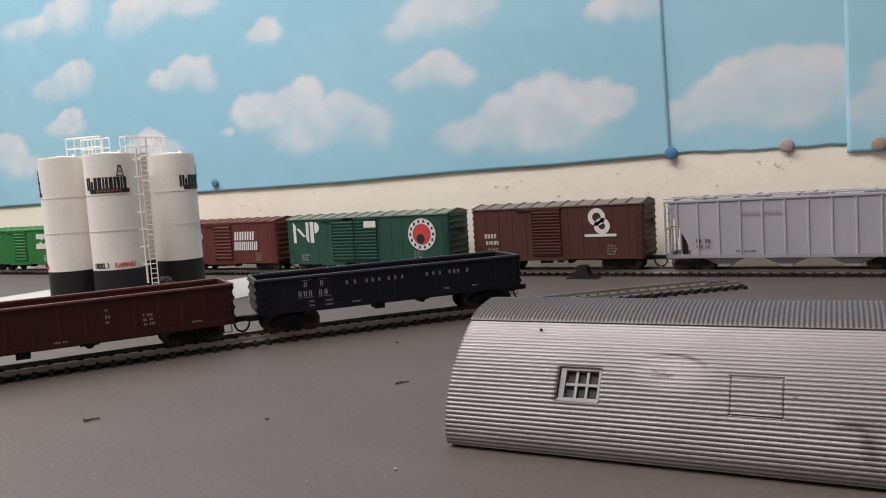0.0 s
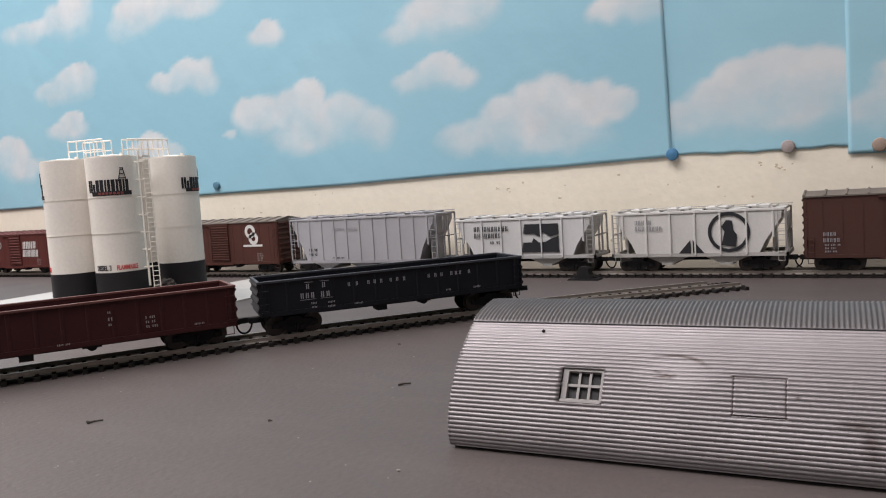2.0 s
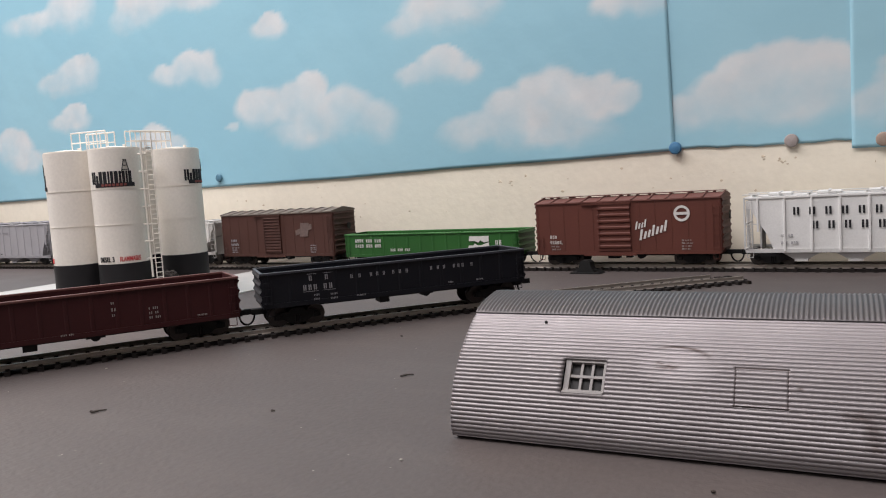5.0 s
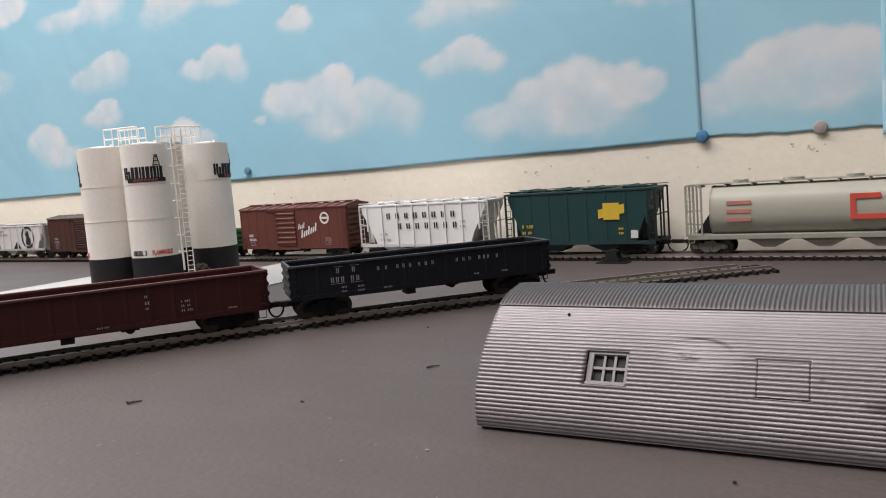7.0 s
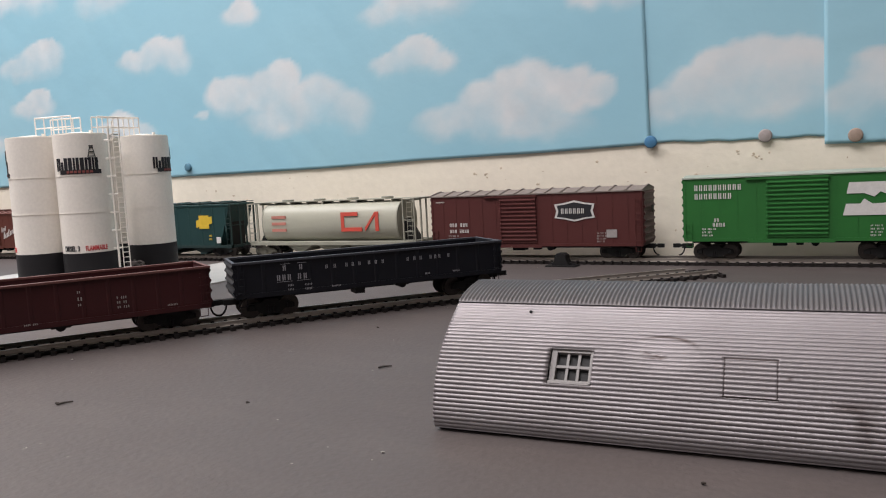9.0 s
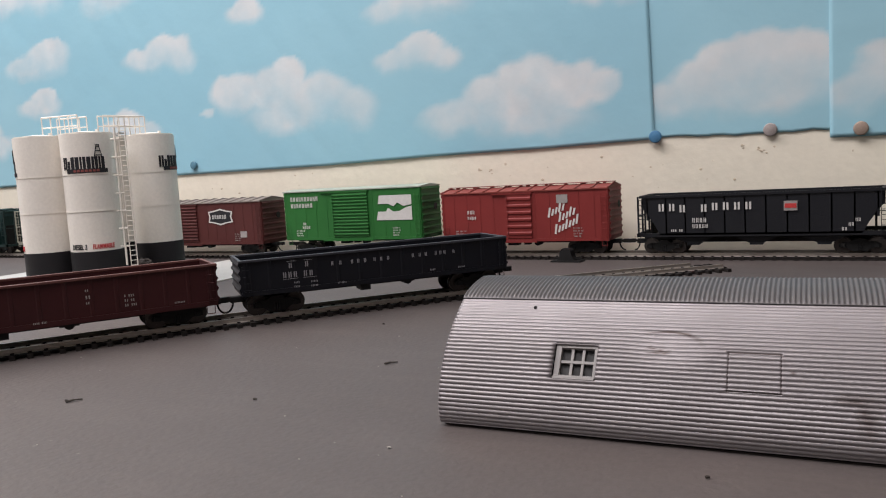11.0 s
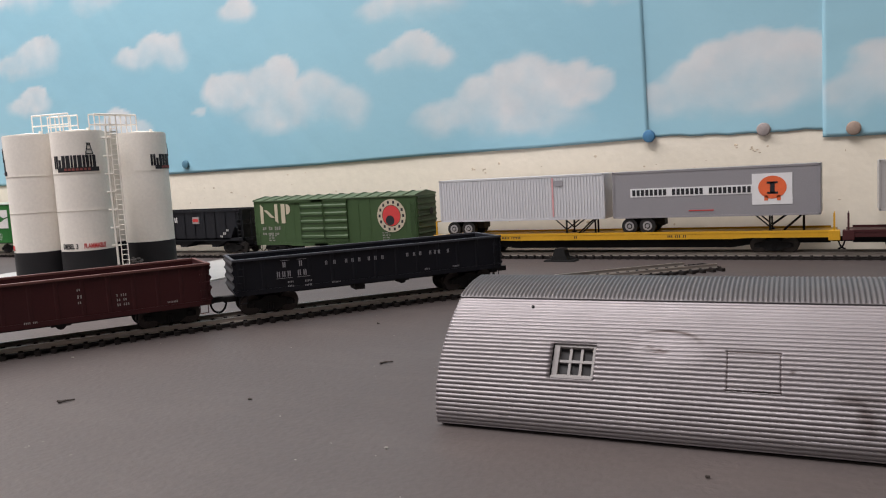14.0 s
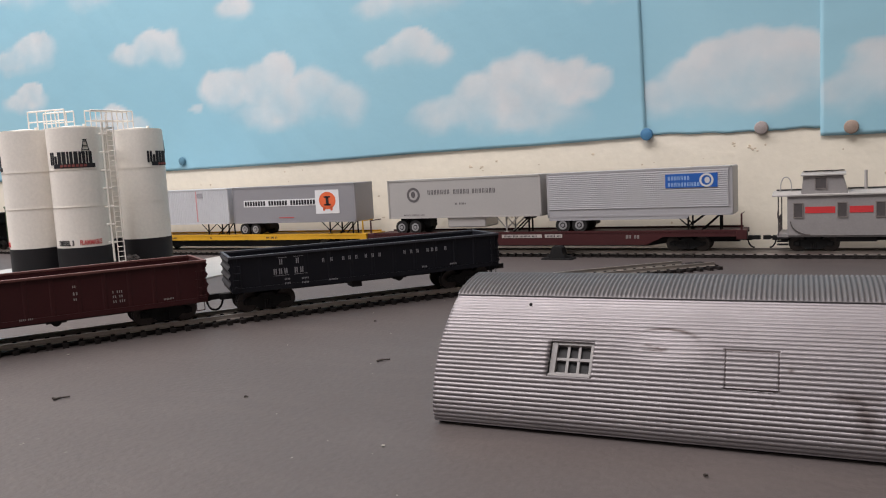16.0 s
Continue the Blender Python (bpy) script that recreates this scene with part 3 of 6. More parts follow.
def covered_hopper(x, L, top, sill, rgb, label, slope, ribs, bays, side0=0.0, hatch=True, rough=0.55, open_top=False, frame_rgb=None, dark_ends=True, proud=0.0006):
    """A hopper car: ribbed sides over the whole length, slope sheets at the ends behind open end frames, outlet bays below."""
    car = thing("hopper_car", label, "hopper car", "cars of the goods train")
    paint = mat("paint " + label, rgb, rough, 0, 0.13, 35, 0.12)
    frame_m = mat("frame " + label, frame_rgb or tuple(c * 0.85 for c in rgb), 0.6, 0, 0.15, 50, 0.1)
    e = slope
    zmid = sill + (top - sill) * 0.28
    out = [(0.004, top), (L - 0.004, top), (L - 0.004, top - 0.006), (L - e, zmid), (L - e - 0.004, sill), (e + 0.004, sill), (e, zmid), (0.004, top - 0.006)]
    if open_top:
        bm = bmesh.new()
        for y0, y1 in ((-HALF, -HALF + 0.0012), (HALF - 0.0012, HALF)):
            prism(bm, out, "y", y0, y1)
        box(bm, 0.004, 0.0052, -HALF, HALF, top - 0.010, top)
        box(bm, L - 0.0052, L - 0.004, -HALF, HALF, top - 0.010, top)
        prism(bm, [(0.004, top - 0.008), (L - 0.004, top - 0.008), (L - e - 0.004, sill + 0.002), (e + 0.004, sill + 0.002)], "y", -HALF + 0.001, HALF - 0.001)
        part("body", bm, paint, car)
        bm = bmesh.new()
        for y in (-HALF - 0.0008, HALF - 0.0008):
            box(bm, 0.0025, L - 0.0025, y, y + 0.0016, top - 0.0012, top + 0.0006)
        for xx in (0.0025, L - 0.0041):
            box(bm, xx, xx + 0.0016, -HALF, HALF, top - 0.0012, top + 0.0006)
        part("top_chord", bm, paint, car)
    else:
        part("body", prism(bmesh.new(), out, "y", -HALF + 0.0006, HALF - 0.0006), paint, car)
        bm = bx(0.002, L - 0.002, -HALF - 0.0001, HALF + 0.0001, top - 0.0014, top + 0.0004, 0.0003)
        part("roof", bm, paint, car)
        bm = bx(0.0, L, -HALF + 0.001, -HALF + 0.0058, top + 0.0016, top + 0.0021)
        box(bm, 0.0, L, HALF - 0.0058, HALF - 0.001, top + 0.0016, top + 0.0021)
        for i in range(8):
            xx = L * (i + 0.4) / 8
            box(bm, xx - 0.0004, xx + 0.0004, -HALF + 0.001, HALF - 0.001, top + 0.0003, top + 0.0016)
        part("running_board", bm, frame_m, car)
        if hatch:
            for i in range(4):
                xx = L * (i + 0.75) / 4.5
                bm = bx(xx - 0.0075, xx + 0.0075, -0.008, 0.008, top + 0.0003, top + 0.0024, 0.0005)
                box(bm, xx - 0.0008, xx + 0.0008, -0.009, 0.009, top + 0.0022, top + 0.0030)
                part("hatch", bm, paint, car)
    # upright side posts
    for i in range(ribs):
        xx = e * 0.62 + (L - 1.24 * e) * i / (ribs - 1)
        lo = sill if e + 0.003 < xx < L - e - 0.003 else zmid + 0.003
        bm = prism(bmesh.new(), [(xx - 0.0009, -HALF + 0.0006), (xx - 0.0005, -HALF - proud), (xx + 0.0005, -HALF - proud), (xx + 0.0009, -HALF + 0.0006)], "z", lo, top - 0.0014)
        part("side_post", bm, paint, car)
    bm = bx(0.0, L, -HALF, -HALF + 0.0016, sill - 0.0012, sill + 0.0014)
    box(bm, 0.0, L, HALF - 0.0016, HALF, sill - 0.0012, sill + 0.0014)
    for xx in (0.0, L - 0.0016):
        box(bm, xx, xx + 0.0016, -HALF, HALF, sill - 0.0012, sill + 0.0014)
    part("side_sill", bm, frame_m, car)
    # end frames
    for s, xe in ((-1, 0.0012), (1, L - 0.0012)):
        bm = bmesh.new()
        for y in (-HALF + 0.0008, -0.004, 0.004, HALF - 0.0008):
            box(bm, xe - 0.0006, xe + 0.0006, y - 0.0006, y + 0.0006, sill, top if abs(y) > 0.01 else top - 0.003)
        box(bm, xe - 0.0006, xe + 0.0006, -HALF + 0.0008, HALF - 0.0008, (top + sill) / 2 - 0.0004, (top + sill) / 2 + 0.0004)
        rod(bm, (xe, -HALF + 0.001, sill + 0.001), (xe - s * (e - 0.002), -HALF + 0.001, sill + 0.001), 0.0005)
        rod(bm, (xe, -HALF + 0.001, (top + sill) / 2), (xe - s * e * 0.55, -HALF + 0.001, (top + sill) / 2), 0.0003)
        part("end_frame", bm, frame_m, car)
        ladder(car, xe - s * 0.0028, -HALF, sill, top - 0.001, frame_m, n=8, w=0.0046)
        part("end_sheet", bx(xe - s * e * 0.6 - 0.0006, xe - s * e * 0.6 + 0.0006, -0.010, 0.010, sill, top - 0.008), BLACK if dark_ends else frame_m, car)
    # outlet bays
    for i in range(bays):
        xc = L * 0.5 + (i - (bays - 1) / 2) * (L - 2 * e) / (bays + 0.25)
        w = (L - 2 * e) / (bays + 0.25) * 0.46
        bm = prism(bmesh.new(), [(xc - w, sill + 0.0004), (xc + w, sill + 0.0004), (xc + 0.0035, sill - 0.0065), (xc - 0.0035, sill - 0.0065)], "y", -HALF + 0.003, HALF - 0.003)
        box(bm, xc - 0.0042, xc + 0.0042, -HALF + 0.0022, HALF - 0.0022, sill - 0.0074, sill - 0.0060)
        part("outlet_bay", bm, frame_m, car)
    part("centre_sill", bx(0.002, L - 0.002, -0.003, 0.003, 0.0075, sill), BLACK, car)
    steps(car, L, sill, frame_m)
    trucks(car, L, 0.0185)
    couplers(car, L)
    MOVING.append((car, x))
    return car


def cylinder_hopper(x, L, top, sill, rgb, label):
    car = thing("hopper_car", label, "hopper car", "cars of the goods train")
    paint = mat("paint " + label, rgb, 0.42, 0, 0.12, 30, 0.08)
    grey = mat("frame " + label, tuple(c * 0.8 for c in rgb), 0.55, 0, 0.2, 50, 0.1)
    zc, rz = (top + sill) / 2 - 0.0002, (top - sill) / 2
    prof = []
    for i in range(40):
        a = 2 * math.pi * i / 40
        c, s = math.cos(a), math.sin(a)
        prof.append((math.copysign(abs(c) ** 0.8, c) * HALF, zc + math.copysign(abs(s) ** 0.85, s) * rz))
    smooth(part("barrel", prism(bmesh.new(), prof, "x", 0.0185, L - 0.0185), paint, car), 0.5)
    for xx in (0.0185, L - 0.0185):
        bm = prism(bmesh.new(), [(y * 1.012, zc + (z - zc) * 1.012) for y, z in prof], "x", xx - 0.0006, xx + 0.0006)
        part("end_ring", bm, grey, car)
    bm = bx(0.0, L, -0.009, 0.009, top + 0.0012, top + 0.0017)
    for i in range(10):
        xx = L * (i + 0.5) / 10
        box(bm, xx - 0.0005, xx + 0.0005, -0.0085, 0.0085, top - 0.001, top + 0.0013)
    part("running_board", bm, grey, car)
    for i in range(4):
        xx = L * (0.2 + 0.2 * i)
        bm = disc(bmesh.new(), 0, -0.0012, 0.0012, 0, 0.0055, 16)
        ob = part("hatch", bm, grey, car)
        ob.matrix_basis = pose(xx, 0, top + 0.0022, 90)
    part("side_sill", bx(0.002, L - 0.002, -HALF + 0.0005, HALF - 0.0005, sill - 0.0024, sill + 0.0012, 0.0003), grey, car)
    for s, xe in ((-1, 0.0012), (1, L - 0.0012)):
        bm = bmesh.new()
        for y in (-HALF + 0.001, -0.005, 0.005, HALF - 0.001):
            box(bm, xe - 0.0006, xe + 0.0006, y - 0.0006, y + 0.0006, sill, top + 0.0012)
        box(bm, xe - 0.0006, xe + 0.0006, -HALF + 0.0008, HALF - 0.0008, top + 0.0002, top + 0.0014)
        xi = xe - s * 0.011
        box(bm, xi - 0.0006, xi + 0.0006, -HALF + 0.0004, -HALF + 0.0016, sill, top + 0.0012)
        for z in (sill + 0.009, sill + 0.019, top + 0.0008):
            rod(bm, (xe, -HALF + 0.001, z), (xi, -HALF + 0.001, z), 0.0004)
        part("end_frame", bm, grey, car)
        ladder(car, xe - s * 0.004, -HALF + 0.0006, sill, top, grey, n=9, w=0.0050)
        bm = prism(bmesh.new(), [(xe - s * 0.004, sill), (xe - s * 0.0175, sill + 0.021), (xe - s * 0.0175, sill)], "y", -0.006, 0.006)
        part("slope_sheet", bm, BLACK, car)
    for i in range(3):
        xc = L * (0.31 + 0.19 * i)
        bm = prism(bmesh.new(), [(xc - 0.016, sill - 0.002), (xc + 0.016, sill - 0.002), (xc + 0.004, sill - 0.0085), (xc - 0.004, sill - 0.0085)], "y", -0.013, 0.013)
        part("outlet_bay", bm, grey, car)
    steps(car, L, sill, grey)
    trucks(car, L, 0.0165, colour=mat("weathered grey bogie", (0.16, 0.15, 0.12), 0.6, 0, 0.3, 200, 0.2))
    couplers(car, L)
    MOVING.append((car, x))
    return car


def gondola(L, top, sill, rgb, label, ribs=12, belly=0.0, lit_chord_rgb=None, group=""):
    car = thing("gondola_car", label, "gondola car", group)
    paint = mat("paint " + label, rgb, 0.5, 0, 0.14, 35, 0.12)
    # body paint lightened on the rim, standing in for overhead light
    lit_chordm = mat("rim " + label, lit_chord_rgb or tuple(c * 1.5 + 0.01 for c in rgb), 0.5, 0, 0.2, 60, 0.1)
    part("side_sheet", bx(0.0012, L - 0.0012, -HALF + 0.0006, -HALF + 0.0016, sill, top), paint, car)
    part("side_sheet", bx(0.0012, L - 0.0012, HALF - 0.0016, HALF - 0.0006, sill, top), paint, car)
    part("floor_sheet", bx(0.0014, L - 0.0014, -HALF + 0.0016, HALF - 0.0016, sill + 0.0014, sill + 0.0026), paint, car)
    for y in (-HALF - 0.0001, HALF - 0.0011):
        out = [(0.001, sill + 0.002), (0.001, sill - 0.0004), (L * 0.2, sill - 0.0004), (L * 0.27, sill - 0.0004 - belly), (L * 0.73, sill - 0.0004 - belly), (L * 0.8, sill - 0.0004), (L - 0.001, sill - 0.0004), (L - 0.001, sill + 0.002)]
        part("side_sill", prism(bmesh.new(), out, "y", y, y + 0.0012), paint, car)
    for i in range(ribs):
        xx = 0.0035 + (L - 0.007) * i / (ribs - 1)
        for s in (-1, 1):
            y = s * (HALF - 0.0006)
            bm = prism(bmesh.new(), [(xx - 0.0011, y), (xx - 0.0006, y + s * 0.00030), (xx + 0.0006, y + s * 0.00030), (xx + 0.0011, y)], "z", sill, top - 0.0008)
            part("side_post", bm, paint, car)
    for s, xe in ((-1, 0.0012), (1, L - 0.0012)):
        zig = [(xe + s * 0.0004, sill)]
        for i in range(4):
            z = sill + 0.003 + (top - sill - 0.005) * i / 3
            zig += [(xe + s * 0.0006, z - 0.0016), (xe + s * 0.0016, z), (xe + s * 0.0006, z + 0.0016)]
        zig += [(xe + s * 0.0004, top), (xe - s * 0.0006, top), (xe - s * 0.0006, sill)]
        bm = prism(bmesh.new(), zig, "y", -HALF + 0.0006, HALF - 0.0006)
        part("end", bm, paint, car)
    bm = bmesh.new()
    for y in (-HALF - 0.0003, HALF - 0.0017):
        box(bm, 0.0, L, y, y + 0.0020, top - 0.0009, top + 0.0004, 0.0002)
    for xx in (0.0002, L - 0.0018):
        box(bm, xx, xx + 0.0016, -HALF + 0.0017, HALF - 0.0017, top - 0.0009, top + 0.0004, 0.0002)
    part("top_chord", bm, lit_chordm, car)
    ladder(car, L - 0.0035, -HALF, sill + 0.001, top - 0.003, paint, n=4)
    ladder(car, 0.0035, -HALF, sill + 0.001, top - 0.003, paint, n=4)
    steps(car, L, sill, paint)
    bm = bx(0.004, L - 0.004, -0.004, 0.004, sill - 0.003, sill + 0.0015)
    box(bm, L * 0.42, L * 0.455, -0.0165, -0.006, sill - 0.0038, sill + 0.001)
    disc(bm, L * 0.60, -0.015, -0.006, sill - 0.001, 0.0024, 12)
    box(bm, L * 0.575, L * 0.625, -0.0155, -0.012, sill - 0.0018, sill)
    part("underframe", bm, BLACK, car)
    return car


def flat_car(x, L, rgb, label, stanchions, belly=0.004):
    car = thing("flat_car", label, "flat car", "cars of the goods train")
    paint = mat("paint " + label, rgb, 0.5, 0, 0.15, 40, 0.1)
    z = 0.0145
    bm = bx(0.0, L, -HALF + 0.0004, HALF - 0.0004, z - 0.0016, z, 0.0002)
    part("deck", bm, mat("deck " + label, tuple(c * 0.75 for c in rgb), 0.6, 0, 0.2, 60, 0.1), car)
    for y in (-HALF, HALF - 0.0014):
        out = [(0.0, z - 0.0005), (0.0, z - 0.0034), (L * 0.18, z - 0.0034), (L * 0.22, z - 0.0034 - belly), (L * 0.78, z - 0.0034 - belly), (L * 0.82, z - 0.0034), (L, z - 0.0034), (L, z - 0.0005)]
        part("side_sill", prism(bmesh.new(), out, "y", y, y + 0.0014), paint, car)
    bm = bmesh.new()
    for y in (-HALF - 0.0002, HALF - 0.0009):
        box(bm, 0.004, L - 0.004, y, y + 0.0011, z - 0.0002, z + 0.0014)
    part("side_rail", bm, paint, car)
    part("centre_sill", prism(bmesh.new(), [(0.004, z - 0.0012), (0.004, 0.0065), (L * 0.16, 0.0065), (L * 0.22, 0.0035), (L * 0.78, 0.0035), (L * 0.84, 0.0065), (L - 0.004, 0.0065), (L - 0.004, z - 0.0012)], "y", -0.007, 0.007), BLACK, car)
    for xs in stanchions:
        bm = bmesh.new()
        for d in (-1, 1):
            rod(bm, (xs - 0.013, d * 0.006, z), (xs, d * 0.004, z + 0.0118), 0.0006)
            rod(bm, (xs, d * 0.004, z), (xs, d * 0.004, z + 0.0118), 0.0007)
        box(bm, xs - 0.003, xs + 0.003, -0.006, 0.006, z + 0.0108, z + 0.0120)
        part("trailer_hitch", bm, BLACK, car)
    for xe in (0.0015, L - 0.0015):
        bm = bx(xe - 0.0006, xe + 0.0006, -HALF, -HALF + 0.0008, z, z + 0.0125)
        rod(bm, (xe, -HALF + 0.0004, z + 0.0123), (xe, 0, z + 0.0123), 0.0004)
        box(bm, xe - 0.0035, xe + 0.0035, -HALF - 0.0004, -HALF + 0.006, z - 0.0055, z + 0.0012, 0.0003)
        part("brake_stand", bm, paint, car)
    trucks(car, L, 0.039)
    couplers(car, L, 0.007)
    MOVING.append((car, x))
    return car


def trailer(x, L, rgb, label, ribs="smooth", wheel0=0.012, top=0.0603, skirt_rgb=None, reefer=False):
    t = thing("semi_trailer", label, "trailer", "trailers on the flat cars")
    paint = mat("skin " + label, rgb, 0.42, 0.25, 0.08, 30, 0.06)
    trim = mat("trim " + label, tuple(min(0.8, c * 1.2) for c in rgb), 0.35, 0.5, 0.1, 60, 0.05)
    z0, hw = (0.0278 if reefer else 0.0262), 0.0143
    part("body", bx(0.0, L, -hw + (0.0006 if ribs == "fluted" else 0.0), hw, z0, top, 0.0005), paint, t)
    if ribs == "fluted":
        part("skirt", prism(bmesh.new(), [(0.0016, z0 - 0.0024), (0.1050, z0 - 0.0024), (0.1075, z0 + 0.0012), (L - 0.0016, z0 + 0.0012), (L - 0.0016, z0 + 0.0060), (0.0016, z0 + 0.0060)], "y", -hw - 0.0001, -hw + 0.0008), paint, t)
    bm = bmesh.new()
    for zz in (z0 - 0.0001, top - 0.0012):
        box(bm, 0.0005, L - 0.0005, -hw - 0.0003, hw + 0.0003, zz, zz + 0.0013)
    for xx in (0.0003, L - 0.0015):
        box(bm, xx, xx + 0.0012, -hw - 0.0003, hw + 0.0003, z0, top)
    part("corner_trim", bm, trim, t)
    if ribs == "uprights":
        n = int(L / 0.0024)
        bm = bmesh.new()
        for i in range(n):
            xx = 0.002 + (L - 0.004) * i / (n - 1)
            prism(bm, [(xx - 0.0005, -hw), (xx - 0.0002, -hw - 0.0003), (xx + 0.0002, -hw - 0.0003), (xx + 0.0005, -hw)], "z", z0 + 0.0016, top - 0.0016)
        part("side_ribs", bm, paint, t)
    elif ribs == "fluted":
        n = 18
        h = (top - z0 - 0.0075) / n
        zig = [(-hw + 0.0004, z0 + 0.0060)]
        for i in range(n):
            zz = z0 + 0.0061 + h * i
            zig += [(-hw + 0.0004, zz + h * 0.02), (-hw - 0.0007, zz + h * 0.10), (-hw - 0.0006, zz + h * 0.62), (-hw + 0.0004, zz + h * 0.70)]
        zig += [(-hw + 0.0004, top - 0.0012), (-hw + 0.0008, top - 0.0012), (-hw + 0.0008, z0 + 0.0060)]
        bm = prism(bmesh.new(), zig, "x", 0.0016, L - 0.0030)
        part("side_flutes", bm, mat("flutes " + label, tuple(min(0.85, c * 1.35) for c in rgb), 0.4, 0.3, 0.08, 40, 0.05), t)
    elif ribs == "rivets":
        bm = bmesh.new()
        for i in range(1, 12):
            box(bm, L * i / 12 - 0.00015, L * i / 12 + 0.00015, -hw - 0.00012, -hw, z0 + 0.0014, top - 0.0014)
        part("side_seams", bm, paint, t)
    # wheels
    tyre_m = mat("tyre rubber", (0.018, 0.017, 0.017), 0.8, 0, 0.2, 200, 0.2)
    hub_m = mat("wheel hub grey", (0.36, 0.35, 0.36), 0.4, 0.3, 0.15, 200, 0.1)
    for k in (0, 1):
        for s in (-1, 1):
            xc = wheel0 + k * 0.0132
            w = shared("wheel", lambda: disc(disc(bmesh.new(), 0, -0.0138, -0.0108, 0, 0.0058, 22), 0, -0.0104, -0.0076, 0, 0.0058, 22), tyre_m, t)
            w.matrix_basis = pose(xc, 0, 0.0203, 0, 0, 0 if s < 0 else 180)
            h = shared("hub", lambda: ring(disc(bmesh.new(), 0, -0.0146, -0.0136, 0, 0.0013, 10), 0, 0, 0.0034, 0.0021, -0.0137, 18, thick=0.0005), hub_m, w)
    part("axle_frame", bx(wheel0 - 0.005, wheel0 + 0.024, -0.0062, 0.0062, 0.0200, z0, 0.0004), BLACK, t)
    if reefer:
        part("fuel_tank", bx(0.0560, 0.0905, -hw + 0.001, hw - 0.001, z0 - 0.0082, z0, 0.0008), trim, t)
    # landing gear
    bm = bmesh.new()
    xg = L * 0.77
    for s in (-1, 1):
        rod(bm, (xg, s * 0.0095, z0), (xg, s * 0.0095, 0.0154), 0.0007)
        rod(bm, (xg, s * 0.0095, 0.0180), (xg + 0.011, s * 0.0095, z0), 0.0005)
        rod(bm, (xg, s * 0.0095, 0.0180), (xg - 0.009, s * 0.0095, z0), 0.0005)
        box(bm, xg - 0.0016, xg + 0.0016, s * 0.0095 - 0.0016, s * 0.0095 + 0.0016, 0.0145, 0.0156)
    part("landing_gear", bm, BLACK if not reefer else trim, t)
    MOVING.append((t, x))
    return t


def caboose(x, L):
    car = thing("caboose", "grey caboose with a red stripe and a cupola", "caboose", "cars of the goods train")
    paint = mat("light grey caboose paint", (0.30, 0.28, 0.278), 0.5, 0, 0.14, 40, 0.08)
    trim = mat("pale trim", (0.40, 0.375, 0.36), 0.5, 0, 0.1, 60, 0.05)
    glass = mat("dark window glazing", (0.10, 0.09, 0.09), 0.15, 0, 0.2, 80, 0.0)
    red = mat("red stripe paint", (0.60, 0.045, 0.05), 0.45, 0, 0.08, 60, 0.05)
    eave, sill, hw = 0.0382, 0.0112, 0.0172
    b0, b1 = 0.0066, L - 0.0085
    part("body", bx(b0, b1, -hw, hw, sill, eave, 0.0003), paint, car)
    part("side_sill", bx(0.0, L, -hw + 0.001, hw - 0.001, sill - 0.001, sill + 0.0012), paint, car)
    roof = prism(bmesh.new(), [(-hw - 0.0012, eave - 0.0004), (-hw - 0.0012, eave + 0.0005), (-0.008, eave + 0.0026), (0.008, eave + 0.0026), (hw + 0.0012, eave + 0.0005), (hw + 0.0012, eave - 0.0004)], "x", -0.0028, L + 0.0028)
    part("roof", roof, trim, car)
    part("running_board", bx(-0.001, 0.018, -0.003, 0.003, eave + 0.0030, eave + 0.0036), BLACK, car)
    part("running_board", bx(0.0430, L + 0.001, -0.003, 0.003, eave + 0.0030, eave + 0.0036), BLACK, car)
    c0, c1, ct = 0.0160, 0.0410, 0.0512
    cup = prism(bmesh.new(), [(c0 - 0.001, eave), (c0 + 0.0005, ct), (c1 - 0.001, ct), (c1 + 0.0022, eave)], "y", -hw + 0.0014, hw - 0.0014)
    part("cupola", cup, paint, car)
    bm = prism(bmesh.new(), [(-hw, ct - 0.0002), (-hw, ct + 0.0006), (0, ct + 0.0020), (hw, ct + 0.0006), (hw, ct - 0.0002)], "x", c0 - 0.001, c1 + 0.001)
    part("cupola_roof", bm, trim, car)
    part("running_board", bx(c0, c1, -0.003, 0.003, ct + 0.0022, ct + 0.0028), BLACK, car)

    def window(xc, zc, w, h, y):
        bm = bmesh.new()
        for a in ((xc - w / 2 - 0.0006, xc - w / 2, zc - h / 2, zc + h / 2), (xc + w / 2, xc + w / 2 + 0.0006, zc - h / 2, zc + h / 2), (xc - w / 2 - 0.0006, xc + w / 2 + 0.0006, zc + h / 2, zc + h / 2 + 0.0006), (xc - w / 2 - 0.0006, xc + w / 2 + 0.0006, zc - h / 2 - 0.0006, zc - h / 2)):
            box(bm, a[0], a[1], y - 0.0005, y + 0.0002, a[2], a[3])
        f = part("window", bm, mat("grimy window frame", (0.22, 0.19, 0.18), 0.6), car)
        part("pane", bx(xc - w / 2, xc + w / 2, y - 0.00025, y - 0.00005, zc - h / 2, zc + h / 2), glass, f)

    wins = (0.0134, 0.0397, 0.0618, L - 0.018)
    for xw in wins:
        window(xw, 0.0283, 0.0050, 0.0090, -hw)
    window(0.0270, 0.0462, 0.0062, 0.0068, -hw + 0.0014)
    edges = [b0 + 0.019] + [v for xw in wins[1:] for v in (xw - 0.0042, xw + 0.0042)] + [b1]
    edges[0] = wins[0] + 0.0042
